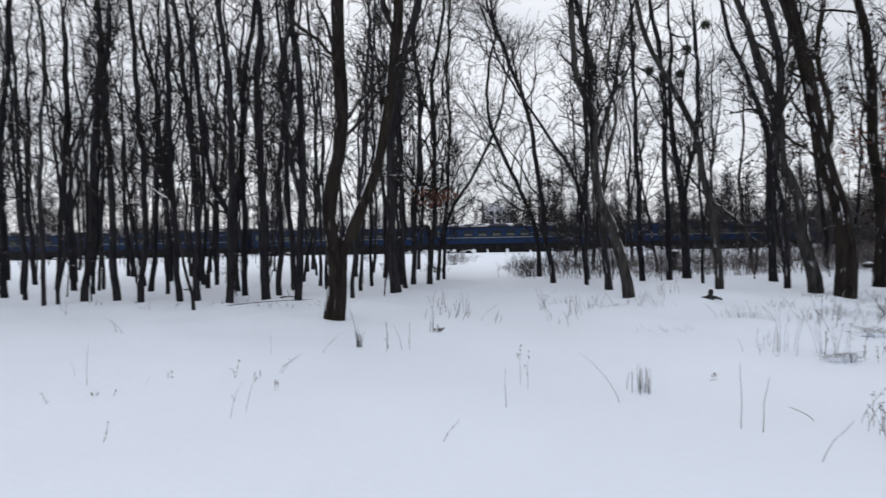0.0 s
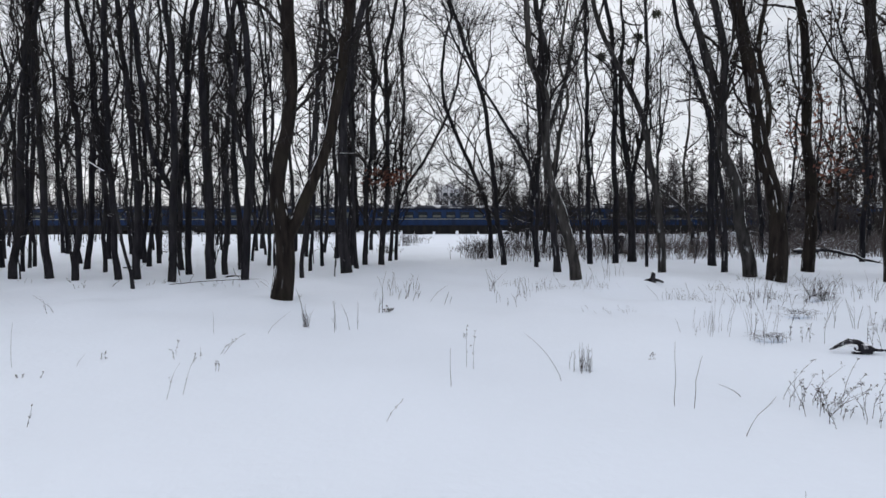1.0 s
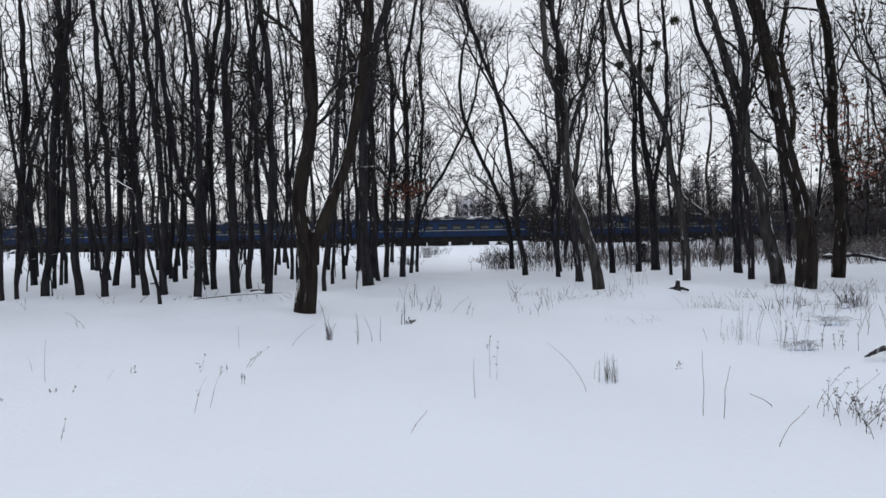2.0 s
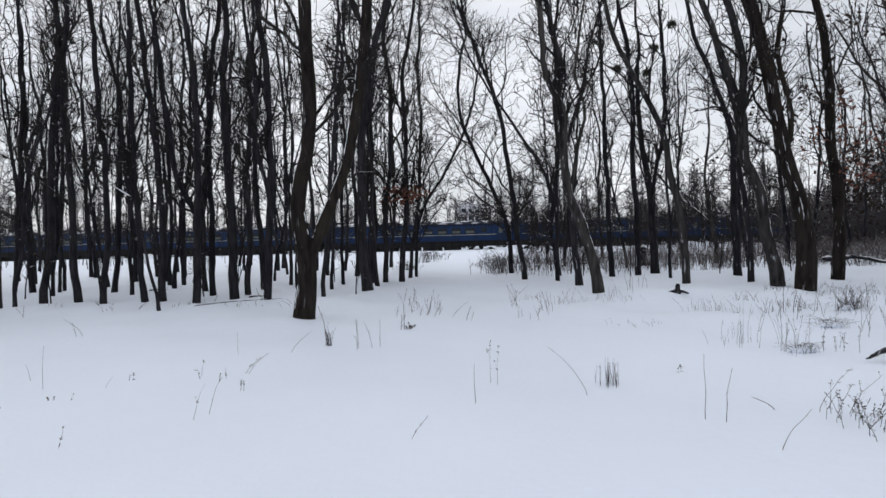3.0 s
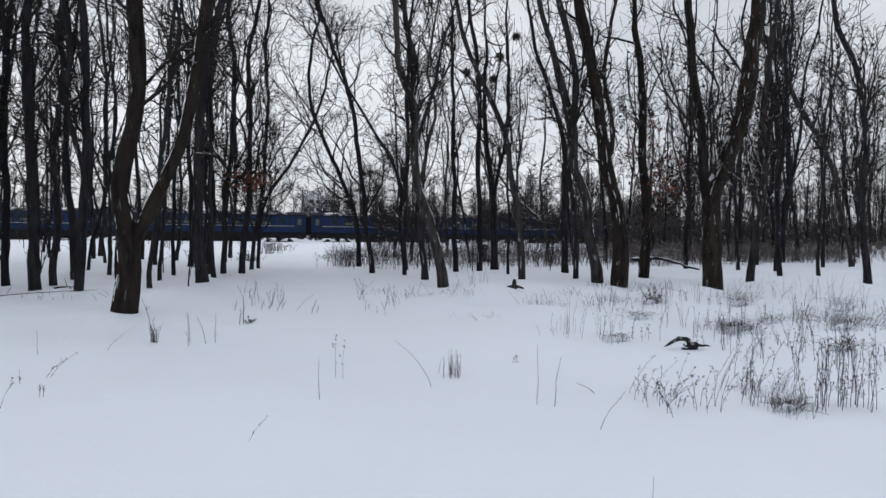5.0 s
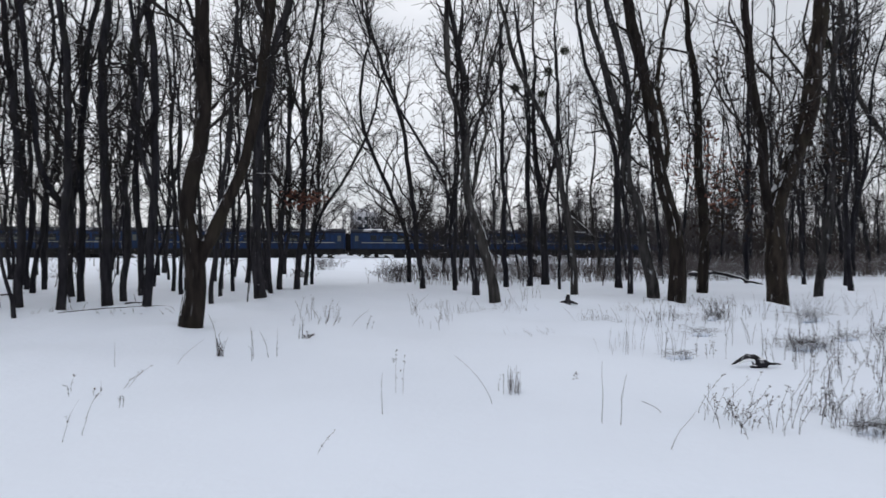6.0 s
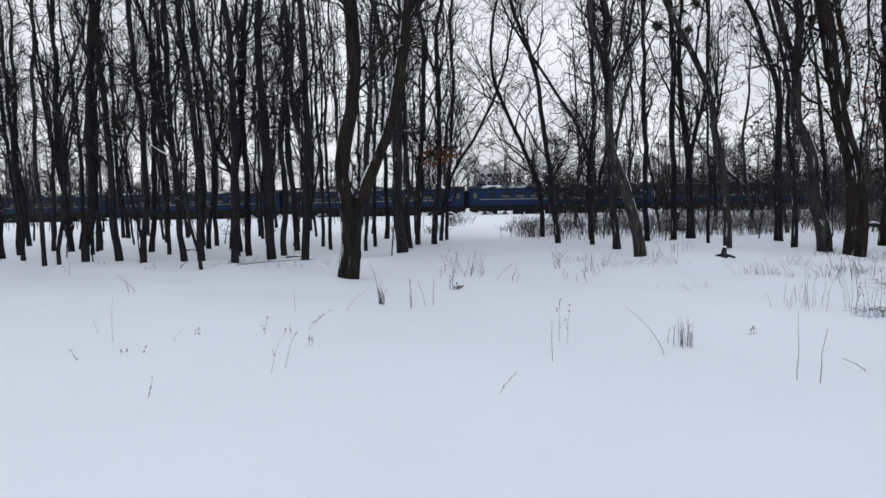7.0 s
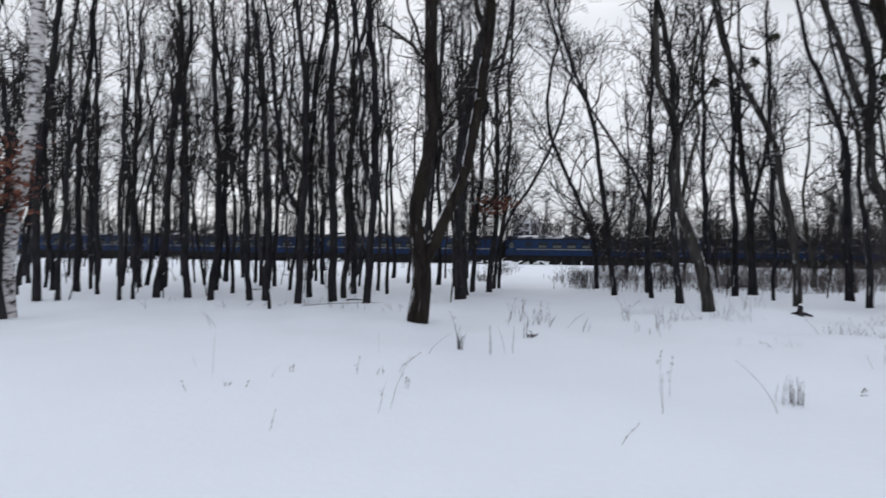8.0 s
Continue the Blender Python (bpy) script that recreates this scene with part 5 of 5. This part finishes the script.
fallen_branch(13.3, 17.5, 0, [(0, 0, 0.4), (0.5, 0, 0.36), (1.1, 0.05, 0.44), (1.8, 0.0, 0.3), (2.5, -0.1, 0.1), (3.1, -0.1, -0.02)], 0.085, "fallen_branch", "fallen grey branch with a ridge of snow", 3)
fallen_branch(-4.6, 15.9, 0, [(0, 0, 0.03), (0.3, 0.05, 0.05), (0.6, 0, 0.04)], 0.025, "fallen_branch", "short dark branch lying in snow", 2, False)
fallen_branch(-5.2, 13.6, 0, [(0, 0, 0.0), (0.45, 0.35, 0.02), (0.9, 0.7, 0.01), (1.4, 0.85, 0.02), (1.9, 1.05, 0.0)], 0.011, "fallen_branch", "thin bare branch lying at the wood's edge", 5, False)
fallen_branch(-8.8, 19.0, 0, [(0, 0, 0.03), (0.3, 0.05, 0.05), (0.6, 0, 0.04)], 0.025, "fallen_branch", "short dark branch lying in snow", 2, False)


def broken_branch(x, y):
    """A stout broken piece of wood with a thin tail, snow lodged along its front."""
    root = new("broken_branch")
    root.matrix_basis = pose(x, y, float(ground_z(x, y)), 0, 0, -15)
    tagged(root, "broken black branch with snow on it", "branch")
    rng = np.random.default_rng(3)

    def wood(name, points, radii, mat, label="", rough=0.004):
        C = np.array([points], float)
        t = np.linspace(0, C.shape[1] - 1, 3 * C.shape[1])
        P = np.stack([np.interp(t, np.arange(C.shape[1]), C[0, :, i]) for i in range(3)], -1)[None]
        v, q = tubes(P, np.interp(t, np.arange(C.shape[1]), radii)[None], 9)
        mesh_part(name, build_mesh(name, v + rng.normal(0, rough, v.shape), q, mat), root, label)

    wood("wood", [(0.24, 0, 0.075), (0.28, 0, 0.07), (0.34, 0, 0.06), (0.4, 0, 0.055), (0.44, 0, 0.055)], [0.02, 0.06, 0.07, 0.058, 0.016], BARK)
    wood("upper_fork", [(0.36, 0, 0.1), (0.27, 0, 0.135), (0.17, -0.01, 0.145), (0.09, -0.02, 0.12), (0.02, -0.02, 0.07), (-0.03, -0.02, 0.045)], [0.03, 0.03, 0.028, 0.022, 0.016, 0.006], BARK)
    wood("lower_fork", [(0.32, -0.02, 0.03), (0.24, -0.03, 0.02), (0.19, -0.03, 0.015)], [0.03, 0.022, 0.01], BARK)
    wood("tail", [(0.42, 0, 0.055), (0.5, 0, 0.05), (0.56, 0, 0.05), (0.6, 0, 0.045)], [0.02, 0.013, 0.011, 0.004], BARK)
    wood("snow_ridge", [(0.04, -0.03, 0.045), (0.1, -0.035, 0.085), (0.17, -0.035, 0.105), (0.24, -0.03, 0.1), (0.25, -0.03, 0.06)], [0.008, 0.015, 0.017, 0.017, 0.012], SNOW_CAP, "snow lodged in the fork", 0.002)


broken_branch(5.33, 6.12)


def stump(x, y, h, r):
    rng = np.random.default_rng(12)
    root = new("stump")
    root.location = (x, y, float(ground_z(x, y)))
    tagged(root, "dark splintered stump capped with snow", "stump")
    k = np.array([-0.3, 0.0, 0.2, 0.45, 0.75, 1.0])
    P = np.stack([0.12 * h * k, np.zeros(6), h * k], -1)[None]
    R = (r * np.array([1.7, 1.45, 1.1, 0.95, 0.85, 0.7]))[None]
    v, q = tubes(P, R, 11)
    v += rng.normal(0, r * 0.1, v.shape)
    mesh_part("wood", build_mesh("wood", v, q, BARK), root)
    L = np.array([[[-0.3, -0.02, -0.02], [-0.15, 0, 0.03], [0.0, 0, 0.05], [0.15, 0, 0.03], [0.3, 0.02, -0.02]]]) * (r / 0.06)
    v, q = tubes(L, np.array([[0.02, 0.035, 0.045, 0.035, 0.02]]) * (r / 0.06), 8)
    mesh_part("root", build_mesh("root", v, q, BARK), root)
    S = np.array([[[0.12 * h, 0, h - 0.01], [0.12 * h, 0, h + 0.15 * r], [0.12 * h, 0, h + 0.5 * r], [0.12 * h, 0, h + 0.8 * r]]])
    v, q = tubes(S, r * np.array([[0.7, 0.85, 0.6, 0.1]]), 10)
    mesh_part("snow_cap", build_mesh("snow_cap", v, q, SNOW_CAP), root, "small cap of snow")


stump(5.98, 12.2, 0.21, 0.055)
stump(10.0, 24.0, 0.8, 0.14)


# ---- mistletoe in the crowns ----
def host_limb(x, y, z):
    """A thin limb from the nearest stem of a tree up to a clump of mistletoe."""
    best = None
    for ob in scene.objects:
        if ob.name in COURSES and ob.location.y > 0:
            for P, R in COURSES[ob.name]:
                M = np.array(ob.matrix_basis)
                Q = P @ M[:3, :3].T + M[:3, 3]
                d = np.linalg.norm(Q - np.array([x, y, z - 0.9]), axis=1)
                i = int(d.argmin())
                if best is None or d[i] < best[0]:
                    best = (d[i], ob, P[i], R[i])
    _, ob, a, r = best
    b = np.array(ob.matrix_basis.inverted() @ Vector((x, y, z + 0.1)))
    k = np.linspace(0, 1, 9)[:, None]
    C = a + (b - a) * k + np.array([0, 0, -0.35]) * np.sin(k * 3.1416) * (1 - 0.4 * k)
    C[1:-1] += np.random.default_rng(int(100 * z)).normal(0, 0.03, C[1:-1].shape)
    v, q = tubes(C[None], np.linspace(min(0.7 * r, 0.035), 0.012, 9)[None], 6)
    mesh_part("limb", build_mesh("limb", v, q, BARK), ob)


def mistletoe(x, y, z, r, seed):
    rng = np.random.default_rng(seed)
    root = new("mistletoe")
    root.location = (x, y, z)
    tagged(root, "dark round mistletoe clump on bare branches", "mistletoe", "mistletoe in the crowns")
    n = 80
    d = unit(rng.normal(0, 1, (n, 3)))
    k = np.linspace(0, 1, 4)
    P = d[:, None, :] * k[None, :, None] * r * rng.uniform(0.7, 1.0, (n, 1, 1)) + rng.normal(0, 0.012, (n, 4, 3))
    R = np.repeat(np.linspace(0.008, 0.004, 4)[None], n, 0)
    a, ra = sprout(P, R, 6, rng, 0.4, r * 0.35, 0.0, 0.8, 2, r_min=0.009)
    host = np.array([[[0, 0, -r * 1.6], [0.03, 0, -r * 0.5], [0, 0.02, r * 0.5], [0.02, 0, r * 1.6]]])
    v, q = joined([tubes(P, R, 3), tubes(a, ra, 3), tubes(host, np.full((1, 4), 0.014), 5)])
    tagged(mesh_part("clump", build_mesh("clump", v, q, MISTLETOE), root), kind="stuff")


for k, (x, y, z, r) in enumerate(((8.35, 22, 8.0, 0.22), (10.6, 22, 9.75, 0.21), (9.1, 21, 7.55, 0.18), (9.85, 22, 8.8, 0.24), (9.3, 22, 5.3, 0.11), (8.96, 14, 5.74, 0.1),
                                 (21.0, 18, 8.6, 0.22), (20.4, 18.5, 9.6, 0.25), (22.5, 19, 10.5, 0.2), (19.8, 18, 7.2, 0.16))):
    mistletoe(x, y, z, r, 60 + k)
    host_limb(x, y, z)


# ---- what moves ----
def motions():
    # the train rolls to a crawl; every coach keeps its place in it
    for ob, slot in COACHES:
        walk(ob, [(t, coach_pose(slot, s)) for t, s in TRAIN_ROWS])
    # the wheels roll without slipping
    ts = [0.2 * k for k in range(41)]
    ss = np.interp(ts, [r[0] for r in TRAIN_ROWS], [r[1] for r in TRAIN_ROWS])
    for ob, slot in COACHES:
        for w in ob.children:
            if w.name.startswith("wheelset"):
                px, _, pz = w.location
                walk(w, [(t, pose(px, 0, pz, 0, math.degrees((s - ss[0]) / 0.475), 0)) for t, s in zip(ts, ss)])


motions()
